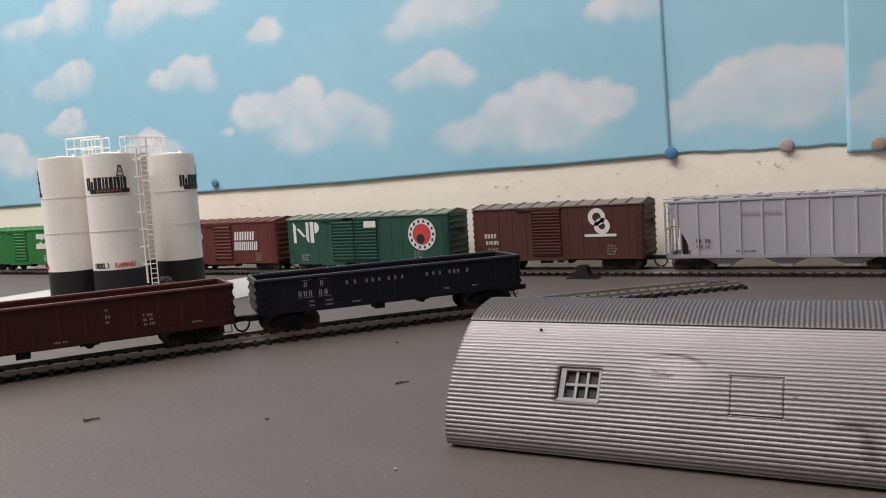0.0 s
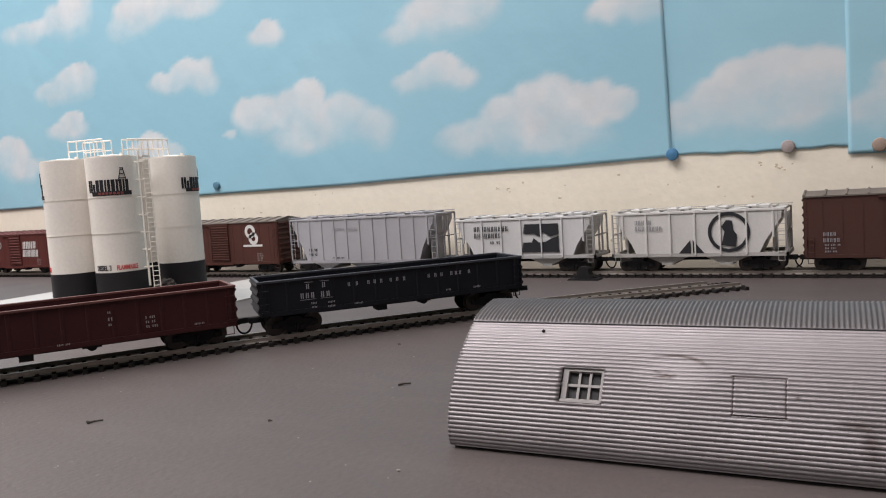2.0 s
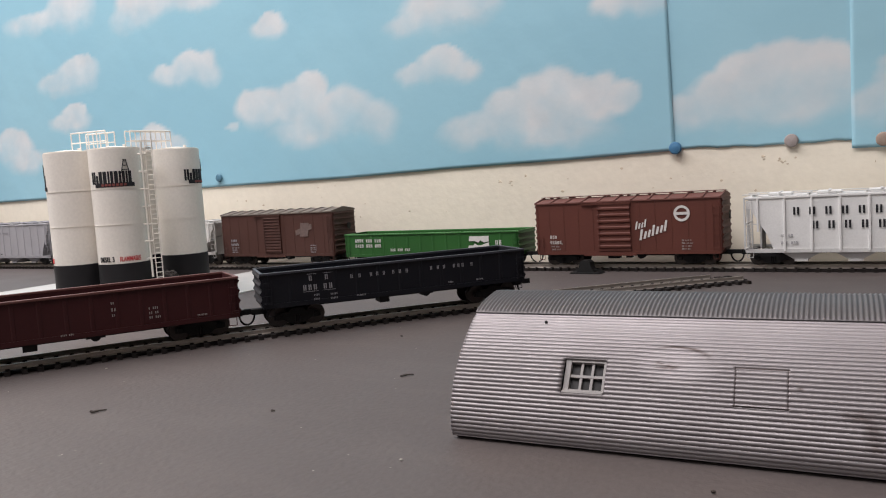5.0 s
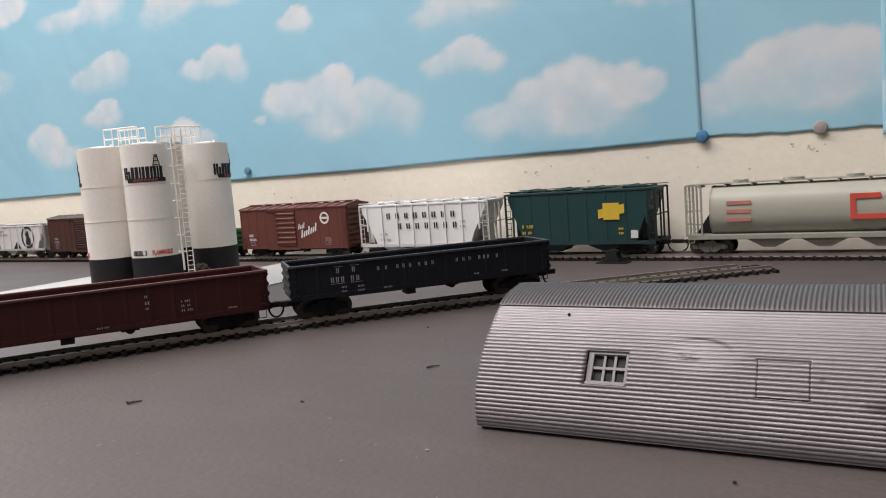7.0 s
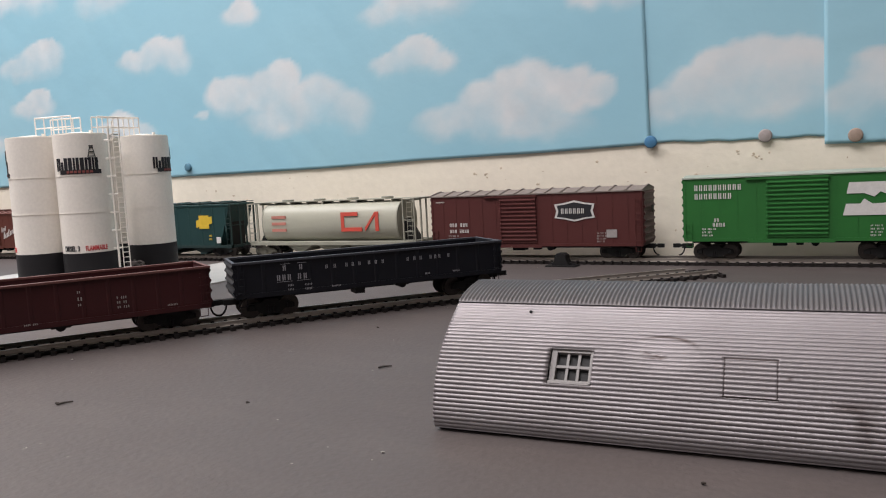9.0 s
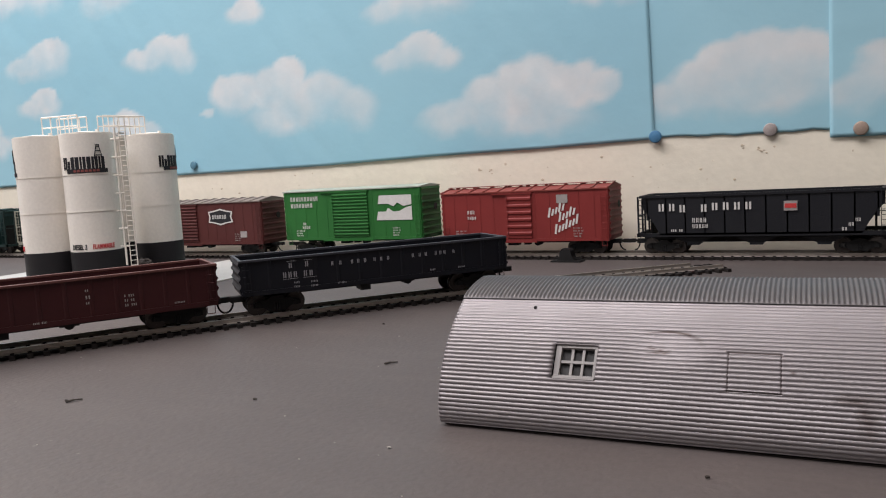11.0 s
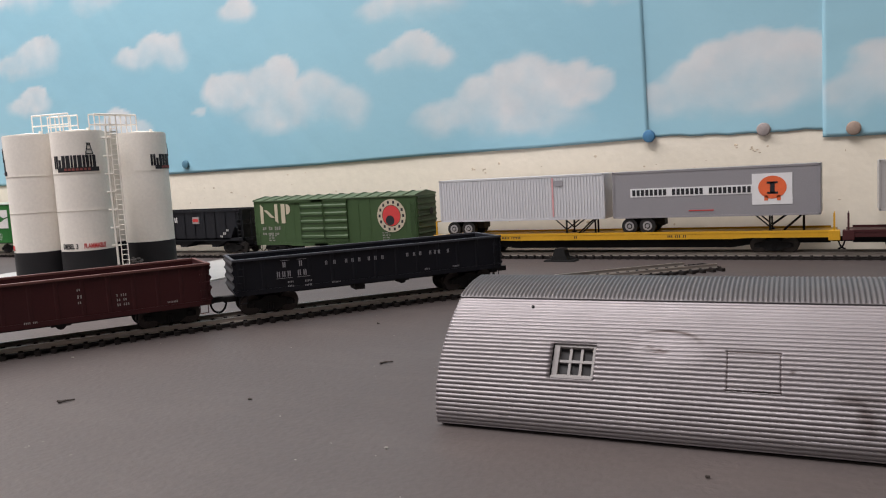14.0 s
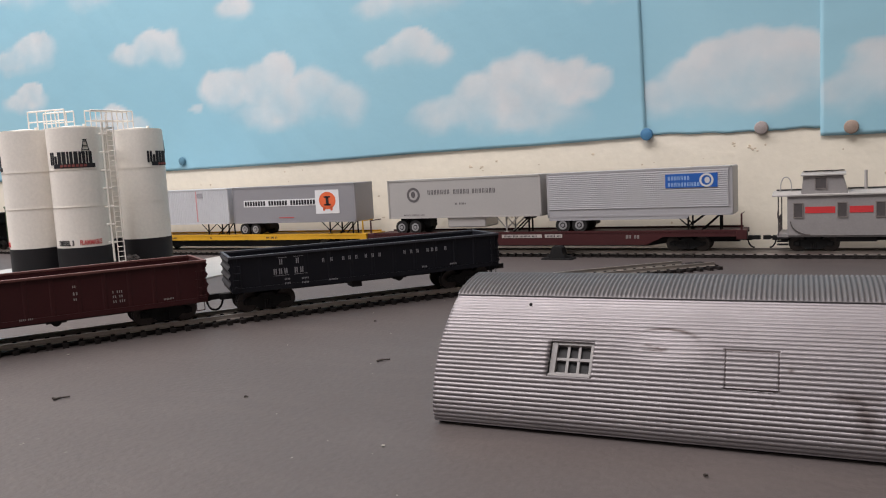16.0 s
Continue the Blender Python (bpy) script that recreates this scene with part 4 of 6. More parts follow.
    for i in range(0, len(edges) - 1, 2):
        part("stripe", bx(edges[i], edges[i + 1], -hw - 0.00018, -hw, 0.0263, 0.0306), red, car)
    for s, xe in ((-1, 0.0), (1, L)):
        bm = bmesh.new()
        for y in (-hw + 0.001, -0.005, 0.005, hw - 0.001):
            rod(bm, (xe - s * 0.001, y, sill), (xe - s * 0.001, y, sill + 0.0125 if abs(y) < 0.01 else eave), 0.0004)
        for z in (sill + 0.007, sill + 0.0125):
            rod(bm, (xe - s * 0.001, -hw + 0.001, z), (xe - s * 0.001, hw - 0.001, z), 0.0004)
        for k in range(8):
            rod(bm, (xe - s * 0.001, -hw + 0.0015, sill + k * 0.0035 + 0.002), (xe - s * 0.001, -hw + 0.006, sill + k * 0.0035 + 0.002), 0.0003)
        part("end_railing", bm, mat("grimy dark railing", (0.10, 0.085, 0.08), 0.6), car)
        bm = bmesh.new()
        pts = [(xe - s * (0.0055 - 0.0035 * math.cos(a)), -0.009, eave + 0.002 + 0.0105 * math.sin(a) ** 0.6) for a in [math.pi * i / 10 for i in range(11)]]
        for p, q in zip(pts, pts[1:]):
            rod(bm, p, q, 0.00035)
        part("roof_grab", bm, trim, car)
        for k in range(3):
            part("step", bx(min(xe, xe - s * 0.007), max(xe, xe - s * 0.007), -hw, -hw + 0.006, sill - 0.002 - k * 0.0022, sill - 0.0014 - k * 0.0022), BLACK, car)
        part("brake_wheel", disc(bmesh.new(), 0, 0, 0.0005, 0, 0.0030, 16), BLACK, car).matrix_basis = pose(xe - s * 0.0005, -0.008, sill + 0.014, 0, 0, 90)
    part("smoke_stack", rod(bmesh.new(), (0.0535, -0.006, eave), (0.0535, -0.006, eave + 0.0152), 0.0010, 10), trim, car)
    bm = bmesh.new()
    for i in range(7):
        a, b = math.pi / 2 * i / 7, math.pi / 2 * (i + 1) / 7
        rod(bm, (b0 + 0.002 + 0.012 * (1 - math.cos(a)), -hw - 0.0006, 0.0210 - 0.0090 * math.sin(a)), (b0 + 0.002 + 0.012 * (1 - math.cos(b)), -hw - 0.0006, 0.0210 - 0.0090 * math.sin(b)), 0.0003)
    part("hand_rail", bm, mat("grimy dark railing", (0.10, 0.085, 0.08)), car)
    part("tool_box", bx(0.036, 0.06, -0.015, 0.015, sill - 0.0042, sill, 0.0006), BLACK, car)
    part("centre_sill", bx(0.002, L - 0.002, -0.005, 0.005, 0.0068, sill), BLACK, car)
    trucks(car, L, 0.0225)
    couplers(car, L, 0.008)
    MOVING.append((car, x))
    return car

# ---- marks on the cars, as plain shapes ----
Y = -HALF - 0.00002
YD = -HALF - 0.0015


def two_piece_mark(car, x, z, w, h, material):
    """A slanted two-piece block mark."""
    bm = bmesh.new()
    flat_shape(bm, [(x + 0.10 * w, z + h), (x + w, z + h), (x + w, z + 0.62 * h), (x + 0.78 * w, z + 0.55 * h), (x + 0.60 * w, z + 0.70 * h), (x + 0.5 * w, z + 0.55 * h), (x + 0.34 * w, z + 0.66 * h), (x + 0.06 * w, z + 0.66 * h)], Y)
    flat_shape(bm, [(x, z), (x + w, z), (x + w, z + 0.56 * h), (x + 0.8 * w, z + 0.47 * h), (x + 0.66 * w, z + 0.36 * h), (x + 0.48 * w, z + 0.34 * h), (x + 0.34 * w, z + 0.50 * h), (x + 0.28 * w, z + 0.35 * h), (x + 0.05 * w, z + 0.35 * h)], Y)
    return decal(car, bm, material, "emblem")


def round_mark(car, x, z, r, outer, inner, label=""):
    decal(car, ring(bmesh.new(), x, z, r, r * 0.66, Y), outer, "emblem", label)
    bm = bmesh.new()
    for i in range(14):
        a = 2 * math.pi * i / 14
        box(bm, x + 0.83 * r * math.cos(a) - r * 0.07, x + 0.83 * r * math.cos(a) + r * 0.07, Y - 0.0002, Y - 0.00014, z + 0.83 * r * math.sin(a) - r * 0.09, z + 0.83 * r * math.sin(a) + r * 0.09)
    decal(car, bm, INK, "emblem_ring")
    decal(car, ring(bmesh.new(), x, z, r * 0.62, 0, Y), inner, "emblem_centre")
    bm = ring(bmesh.new(), x - r * 0.1, z - r * 0.28, r * 0.3, 0, Y - 0.00012)
    decal(car, bm, INK, "emblem_centre")


def tall_blocks(car, x, z, h, w, gap, material):
    """Two tall initials shown as plain open blocks."""
    bm = bmesh.new()
    s, g = w * 0.17, w * 0.03
    flat_shape(bm, [(x, z), (x + s, z), (x + s, z + h * 0.86), (x, z + h)], Y)
    flat_shape(bm, [(x + w - s, z + h * 0.14), (x + w, z), (x + w, z + h), (x + w - s, z + h)], Y)
    flat_shape(bm, [(x + s + g, z + h * 0.70), (x + s * 2.3, z + h * 0.70), (x + w - s - g, z + h * 0.30), (x + w - s * 2.3, z + h * 0.30)], Y)
    decal(car, bm, material, "initial")
    bm = bmesh.new()
    x2 = x + w + gap
    flat_shape(bm, [(x2, z), (x2 + s * 1.3, z), (x2 + s * 1.3, z + h), (x2, z + h)], Y)
    ro, cz = h * 0.27, z + h * 0.72
    a = [(math.cos(t), math.sin(t)) for t in [math.pi * (i / 14 - 0.5) for i in range(15)]]
    flat_shape(bm, [(x2 + s * 1.7 + c * ro, cz + d * ro) for c, d in a], Y)
    return decal(car, bm, material, "initial")


def script(car, x, z, h, n, material, slope=0.25, y=None):
    """Slanted script lettering, as slanted strokes."""
    bm = bmesh.new()
    yy = Y if y is None else y
    for i in range(n):
        x0, z0 = x + i * h * 0.55, z + i * h * 0.55 * slope
        flat_shape(bm, [(x0, z0), (x0 + h * 0.3, z0), (x0 + h * 0.55, z0 + h * (1.0 if i % 3 else 1.45)), (x0 + h * 0.25, z0 + h * (1.0 if i % 3 else 1.45))], yy)
    return decal(car, bm, material, "script_lettering")


def lines(car, rows, material, name="lettering", y=None):
    for x, z, h, text in rows:
        decal(car, words(bmesh.new(), x, z, h, text, Y if y is None else y), material, name)


# ---- the goods train ----


def build_train():
    G, B40, B50 = (0.035, 0.20, 0.05), 0.1425, 0.1772
    c = boxcar(-0.553, B40, 0.050, 0.0095, G, "green box car with a white block mark", [(0.058, 0.082, 9)], ribs=11)
    two_piece_mark(c, 0.101, 0.027, 0.026, 0.018, WHITE)
    lines(c, [(0.010, 0.042, 0.0026, "0000000000"), (0.010, 0.0385, 0.0026, "00000000")], WHITE)
    small_print(c, B40, 0.0095, WHITE)
    c = boxcar(-0.388, B40, 0.050, 0.0095, (0.20, 0.035, 0.025), "faded red box car with a white arrow mark", [(0.060, 0.083, 9)])
    decal(c, flat_shape(flat_shape(bmesh.new(), [(0.104, 0.026), (0.116, 0.041), (0.121, 0.041), (0.112, 0.026)], Y), [(0.114, 0.028), (0.126, 0.036), (0.126, 0.031)], Y), DIM, "emblem")
    lines(c, [(0.014, 0.024, 0.0026, "000"), (0.014, 0.020, 0.0026, "00000")], DIM)
    small_print(c, B40, 0.0095, DIM)
    c = boxcar(-0.213, B40, 0.0486, 0.0085, (0.125, 0.030, 0.025), "brown-red box car with big white slanted lettering", [(0.060, 0.083, 10)])
    bm = bmesh.new()
    for k, (z, n) in enumerate(((0.0310, 4), (0.0210, 6))):
        for i in range(n):
            x0 = 0.0870 + i * (0.0068 if n == 4 else 0.0052) - k * 0.001
            w = 0.0052 if n == 4 else 0.0040
            for u, v in ((0.0, 0.38), (0.60, 1.0)):
                flat_shape(bm, [(x0 + u * w, z), (x0 + v * w, z), (x0 + v * w + 0.0012, z + 0.0085), (x0 + u * w + 0.0012, z + 0.0085)], Y)
    decal(c, bm, WHITE, "slanted_lettering")
    decal(c, ring(bmesh.new(), 0.032, 0.036, 0.0068, 0.0056, Y, sx=1.7), DIM, "emblem")
    lines(c, [(0.024, 0.0348, 0.0024, "000 0000")], DIM)
    small_print(c, B40, 0.0085, DIM)
    c = boxcar(-0.0563, B50, 0.0489, 0.0072, (0.022, 0.080, 0.060), "dark green double-door box car with a round red and white emblem", [(0.053, 0.0775, 12), (0.0785, 0.103, 12)], roof_rgb=(0.17, 0.19, 0.15), ribs=13)
    tall_blocks(c, 0.0075, 0.0268, 0.0195, 0.0185, 0.0018, WHITE)
    round_mark(c, 0.1500, 0.0320, 0.0138, WHITE, REDINK, "round emblem with a red centre")
    decal(c, bx(0.0905, 0.1035, YD - 0.0002, YD, 0.0395, 0.0452), WHITE, "door_placard")
    small_print(c, B50, 0.0072, DIM)
    c = boxcar(0.1437, B40, 0.0506, 0.0100, (0.090, 0.030, 0.022), "brown box car with a white curled emblem", [(0.0525, 0.0770, 14)], roof_rgb=(0.17, 0.14, 0.12))
    bm = ring(bmesh.new(), 0.1065, 0.0415, 0.0068, 0.0034, Y)
    ring(bm, 0.1105, 0.0345, 0.0062, 0.0026, Y)
    box(bm, 0.0965, 0.1215, Y - 0.0002, Y, 0.0265, 0.0285)
    decal(c, bm, WHITE, "emblem", "white curled emblem over a bar")
    lines(c, [(0.0105, 0.0270, 0.0036, "0000"), (0.0115, 0.0218, 0.0030, "00000")], WHITE)
    small_print(c, B40, 0.0100, DIM)
    c = covered_hopper(0.3005, 0.1640, 0.0507, 0.0105, (0.36, 0.35, 0.37), "grey covered hopper car with ribbed sides", 0.016, 11, 3, dark_ends=False, proud=0.0002)
    lines(c, [(0.052, 0.0395, 0.0022, "00000000 0000000")], GREYINK)
    lines(c, [(0.023, 0.0205, 0.0026, "00 00"), (0.023, 0.0165, 0.0020, "000 00"), (0.05, 0.0135, 0.0013, "0000 000 0000")], INK)
    c = covered_hopper(0.4801, 0.1235, 0.0440, 0.0125, (0.58, 0.57, 0.57), "light grey two-bay hopper car with a black block mark", 0.015, 7, 2, frame_rgb=(0.40, 0.39, 0.38), dark_ends=False)
    two_piece_mark(c, 0.062, 0.0165, 0.032, 0.0225, INK)
    lines(c, [(0.0195, 0.0340, 0.0040, "0000000000"), (0.0195, 0.0285, 0.0040, "00000000"), (0.034, 0.0235, 0.0024, "00 00")], INK)
    c = covered_hopper(0.6164, 0.1235, 0.0440, 0.0125, (0.60, 0.58, 0.56), "light grey two-bay hopper car with a black round mark", 0.015, 7, 2, frame_rgb=(0.42, 0.40, 0.38), dark_ends=False)
    bm = ring(bmesh.new(), 0.085, 0.0285, 0.0142, 0.0118, Y)
    flat_shape(bm, [(0.0800, 0.0195), (0.0895, 0.0180), (0.0905, 0.0265), (0.0880, 0.0300), (0.0875, 0.0365), (0.0835, 0.0370), (0.0800, 0.0325), (0.0822, 0.0290)], Y)
    decal(c, bm, INK, "emblem", "black ring round a dark silhouette")
    decal(c, flat_shape(flat_shape(bmesh.new(), [(0.050, 0.0138), (0.0585, 0.0138), (0.0585, 0.0235)], Y), [(0.0600, 0.0138), (0.0680, 0.0138), (0.0600, 0.0235)], Y), INK, "hazard_triangles")
    lines(c, [(0.0185, 0.0355, 0.0032, "00000"), (0.0185, 0.0308, 0.0032, "00000000")], GREYINK)
    c = boxcar(0.7493, B40, 0.0505, 0.0100, (0.085, 0.034, 0.026), "brown box car with a faded slanted emblem", [(0.0575, 0.0785, 12)], roof_rgb=(0.16, 0.13, 0.11))
    decal(c, flat_shape(flat_shape(bmesh.new(), [(0.097, 0.029), (0.117, 0.035), (0.117, 0.040), (0.097, 0.034)], Y), [(0.102, 0.028), (0.112, 0.028), (0.114, 0.041), (0.104, 0.041)], Y - 0.0001), mat("faint emblem paint", (0.15, 0.105, 0.095), 0.65, 0, 0.3, 300, 0.0), "emblem")
    lines(c, [(0.012, 0.024, 0.0026, "0000"), (0.012, 0.020, 0.0026, "00000")], GREYINK)
    small_print(c, B40, 0.0100, GREYINK)
    g = gondola(0.1750, 0.0285, 0.0085, (0.024, 0.105, 0.022), "bright green gondola car with white lettering blocks", 14, 0.003, group="cars of the goods train")
    trucks(g, 0.1750)
    couplers(g, 0.1750)
    MOVING.append((g, 0.904))
    lines(g, [(0.012, 0.0212, 0.0030, "0000 000 000"), (0.012, 0.0165, 0.0030, "0000 000 000"), (0.05, 0.0130, 0.0024, "000 000 000")], WHITE)
    two_piece_mark(g, 0.128, 0.0130, 0.020, 0.0120, WHITE)
    lines(g, [(0.154, 0.0120, 0.0040, "00"), (0.154, 0.0175, 0.0040, "00")], WHITE)
    c = boxcar(1.0945, B40, 0.0490, 0.0095, (0.140, 0.042, 0.030), "brown-red box car with white script and a round emblem", [(0.0515, 0.0765, 7)], runboard=True)
    decal(c, ring(bmesh.new(), 0.1145, 0.0385, 0.0058, 0.0040, Y), WHITE, "emblem")
    decal(c, bx(0.1105, 0.1185, Y - 0.0002, Y, 0.0375, 0.0395), WHITE, "emblem")
    script(c, 0.0800, 0.0275, 0.0040, 4, WHITE, 0.25)
    script(c, 0.0830, 0.0195, 0.0055, 7, WHITE, 0.35)
    lines(c, [(0.012, 0.0215, 0.0026, "000"), (0.012, 0.0175, 0.0024, "00000")], WHITE)
    small_print(c, B40, 0.0095, DIM)
    c = covered_hopper(1.2506, 0.1390, 0.0478, 0.0105, (0.74, 0.73, 0.72), "white covered hopper car with black lettering", 0.016, 8, 3, frame_rgb=(0.60, 0.59, 0.58), dark_ends=False)
    lines(c, [(0.0325 + i * 0.0098, 0.0350, 0.0052, "0") for i in range(8)] + [(0.0440 + i * 0.0098, 0.0255, 0.0052, "0") for i in range(7)], INK)
    lines(c, [(0.0245, 0.0200, 0.0020, "00 00"), (0.0245, 0.0150, 0.0020, "000 000"), (0.110, 0.0300, 0.0018, "0000"), (0.110, 0.0255, 0.0018, "0000")], GREYINK)
    c = covered_hopper(1.4040, 0.1280, 0.0512, 0.0100, (0.011, 0.042, 0.042), "dark green covered hopper car with a yellow mark", 0.013, 8, 2, frame_rgb=(0.016, 0.035, 0.034), proud=-0.0003)
    decal(c, flat_shape(flat_shape(bmesh.new(), [(0.082, 0.029), (0.103, 0.033), (0.103, 0.040), (0.082, 0.036)], Y), [(0.086, 0.028), (0.099, 0.028), (0.099, 0.041), (0.086, 0.041)], Y - 0.0001), YELLOWINK, "emblem")
    lines(c, [(0.016, 0.023, 0.0026, "0 000"), (0.016, 0.0180, 0.0022, "00 00"), (0.013, 0.0135, 0.0018, "00 000 000"), (0.098, 0.0200, 0.0018, "000"), (0.098, 0.0165, 0.0018, "000")], YELLOWINK)
    decal(c, bx(0.1075, 0.113, Y - 0.0002, Y, 0.0135, 0.0195), WHITE, "notice_plate")
    c = cylinder_hopper(1.5520, 0.1845, 0.0495, 0.0135, (0.40, 0.39, 0.32), "silver-grey rounded hopper car with a red ribbon mark")
    bm = bmesh.new()
    x0, zb, zt, s = 0.1085, 0.0235, 0.0405, 0.0034
    for a in ([(x0, zb), (x0 + s, zb), (x0 + s, zt), (x0, zt)], [(x0 + s, zt - s), (x0 + 0.018, zt - s), (x0 + 0.018, zt), (x0 + s, zt)], [(x0 + s, zb), (x0 + 0.022, zb), (x0 + 0.022, zb + s), (x0 + s, zb + s)],
              [(x0 + 0.022 + s, zb), (x0 + 0.022 + s, zb + s), (x0 + 0.036, zt), (x0 + 0.036, zt - s)],
              [(x0 + 0.036, zb), (x0 + 0.036 + s, zb), (x0 + 0.036 + s, zt), (x0 + 0.036, zt)]):
        flat_shape(bm, a, -HALF + 0.0003, 0.0008)
    decal(c, bm, mat("orange-red ribbon paint", (0.60, 0.085, 0.06), 0.5, 0, 0.1, 60, 0.05), "ribbon_mark")
    bm = bmesh.new()
    for z in (0.0240, 0.0300, 0.0360):
        box(bm, 0.0300, 0.0465, -HALF - 0.0004, -HALF + 0.0004, z, z + 0.0026)
    decal(c, bm, mat("faded red lettering", (0.50, 0.20, 0.16), 0.6, 0, 0.2, 200, 0.05), "lettering")
    c = boxcar(1.7518, B50, 0.0509, 0.0105, (0.105, 0.026, 0.024), "dark red box car with a black and white shield emblem", [(0.063, 0.0935, 11)], roof_rgb=(0.22, 0.18, 0.16), ribs=14)
    sh = [(-1, 0.62), (-0.55, 0.72), (0, 0.95), (0.55, 0.72), (1, 0.62), (0.9, 0), (1, -0.62), (0.55, -0.72), (0, -0.95), (-0.55, -0.72), (-1, -0.62), (-0.9, 0)]
    decal(c, flat_shape(bmesh.new(), [(0.1245 + a * 0.0160, 0.0370 + b * 0.0085) for a, b in sh], Y), WHITE, "emblem")
    decal(c, flat_shape(bmesh.new(), [(0.1245 + a * 0.0140, 0.0370 + b * 0.0070) for a, b in sh], Y - 0.0001), INK, "emblem")
    lines(c, [(0.1140, 0.0350, 0.0040, "000000")], WHITE, y=Y - 0.0003)
    lines(c, [(0.0175, 0.0260, 0.0030, "000 000"), (0.0175, 0.0210, 0.0028, "000 0000"), (0.0055, 0.046, 0.0010, "0000000000")], WHITE)
    small_print(c, B50, 0.0105, DIM)
    decal(c, bx(0.149, 0.157, Y - 0.0002, Y, 0.0165, 0.0225), DIM, "notice_plate")
    c = boxcar(1.9565, 0.1475, 0.0577, 0.0138, (0.028, 0.175, 0.035), "tall bright green box car with a white block mark", [(0.0555, 0.0935, 13)], roof_rgb=(0.36, 0.40, 0.34), ribs=0, ridge=0.0022)
    two_piece_mark(c, 0.102, 0.0300, 0.036, 0.0215, WHITE)
    lines(c, [(0.0085, 0.0490, 0.0040, "0000000000"), (0.0085, 0.0430, 0.0040, "00000000")], WHITE)
    lines(c, [(0.0215, 0.0270, 0.0024, "00"), (0.0205, 0.0235, 0.0028, "0000")], WHITE)
    small_print(c, 0.1475, 0.0138, WHITE)
    c = boxcar(2.1230, B40, 0.0500, 0.0110, (0.27, 0.032, 0.030), "red box car with white script lettering", [(0.0590, 0.0800, 6)], runboard=True, roof_rgb=(0.24, 0.05, 0.04))
    for k, (x, z, n) in enumerate(((0.0935, 0.0290, 5), (0.1020, 0.0255, 5), (0.0985, 0.0160, 7))):
        script(c, x, z, 0.0052, n, WHITE, 0.45)
    decal(c, bx(0.1010, 0.1100, Y - 0.0002, Y, 0.0400, 0.0465), DIM, "emblem")
    lines(c, [(0.024, 0.0330, 0.0030, "000"), (0.024, 0.0285, 0.0026, "0000")], WHITE)
    small_print(c, B40, 0.0110, DIM)
    c = covered_hopper(2.2856, 0.1640, 0.0425, 0.0140, (0.008, 0.0085, 0.012), "black open hopper car with white lettering", 0.013, 12, 3, open_top=True, proud=0.0)
    lines(c, [(0.0165 + i * 0.0074, 0.0315 if i not in (2, 4) else 0.0305, 0.0052, "0") for i in (0, 1, 2, 4, 5, 6, 7, 8)], WHITE, y=-HALF - 0.0007)
    lines(c, [(0.0400, 0.0230, 0.0032, "0000"), (0.0400, 0.0190, 0.0028, "00000"), (0.025, 0.0165, 0.0018, "000 00")], WHITE, y=-HALF - 0.0007)
    decal(c, bx(0.1000, 0.1085, -HALF - 0.0009, -HALF, 0.0300, 0.0365), DIM, "emblem")
    decal(c, bx(0.1006, 0.1079, -HALF - 0.0011, -HALF, 0.0318, 0.0348), REDINK, "emblem")
    lines(c, [(0.135 + 0.004 * i, 0.0160 + 0.003 * i, 0.0022, "00") for i in range(3)], WHITE, y=-HALF - 0.0007)
    c = boxcar(2.4642, B50, 0.0495, 0.0090, (0.050, 0.094, 0.034), "olive green box car with a round red and white emblem", [(0.0545, 0.0800, 5), (0.0808, 0.1060, 5)], roof_rgb=(0.10, 0.14, 0.08), ribs=14)
    tall_blocks(c, 0.0080, 0.0285, 0.0180, 0.0205, 0.0040, mat("cream lettering paint", (0.47, 0.41, 0.31), 0.6, 0, 0.1, 200, 0.0))
    round_mark(c, 0.1515, 0.0330, 0.0142, mat("cream lettering paint", (0.62, 0.55, 0.43)), REDINK, "round emblem with a red centre")
    lines(c, [(0.0095, 0.0225, 0.0030, "00 00 000"), (0.0095, 0.0180, 0.0020, "000 0000 000")], DIM)
    small_print(c, B50, 0.0090, DIM)

    x1 = 2.6615
    f = flat_car(x1 - 0.004, 0.2995, (0.62, 0.33, 0.02), "yellow flat car carrying two road trailers", (0.133, 0.279), 0.0006)
    lines(f, [(0.060, 0.0118, 0.0017, "00000 000000"), (0.12, 0.0118, 0.0017, "00"), (0.19, 0.0118, 0.0017, "000 000 00")], INK)
    t = trailer(x1, 0.1400, (0.62, 0.62, 0.65), "pale grey ribbed road trailer riding on the flat car", "uprights")
    decal(t, bx(0.0985, 0.0998, -0.0149, -0.0146, 0.0285, 0.0585), mat("faded pink line", (0.62, 0.32, 0.33), 0.6), "stripe")
    decal(t, bx(0.1005, 0.1075, -0.0149, -0.0146, 0.0520, 0.0565), GREYINK, "emblem")
    x2 = 2.8073
    t = trailer(x2, 0.1405, (0.30, 0.29, 0.31), "grey road trailer with an orange emblem on a white square")
    yt = -0.0143 - 0.00002
    decal(t, bx(0.0135, 0.0985, yt - 0.0002, yt, 0.0415, 0.0478), mat("white decal film", (0.72, 0.71, 0.72), 0.5, 0, 0.06, 200, 0), "decal_strip")
    bm = bmesh.new()
    for i, ch in enumerate("00000000 0000000 000000000"):
        if ch == "0":
            box(bm, 0.0150 + i * 0.00318, 0.0150 + i * 0.00318 + 0.0022, yt - 0.0004, yt, 0.0425, 0.0468)
    decal(t, bm, INK, "lettering")
    decal(t, bx(0.0975, 0.1230, yt - 0.00025, yt, 0.0338, 0.0550), mat("white decal film", (0.72, 0.71, 0.72)), "emblem_plate")
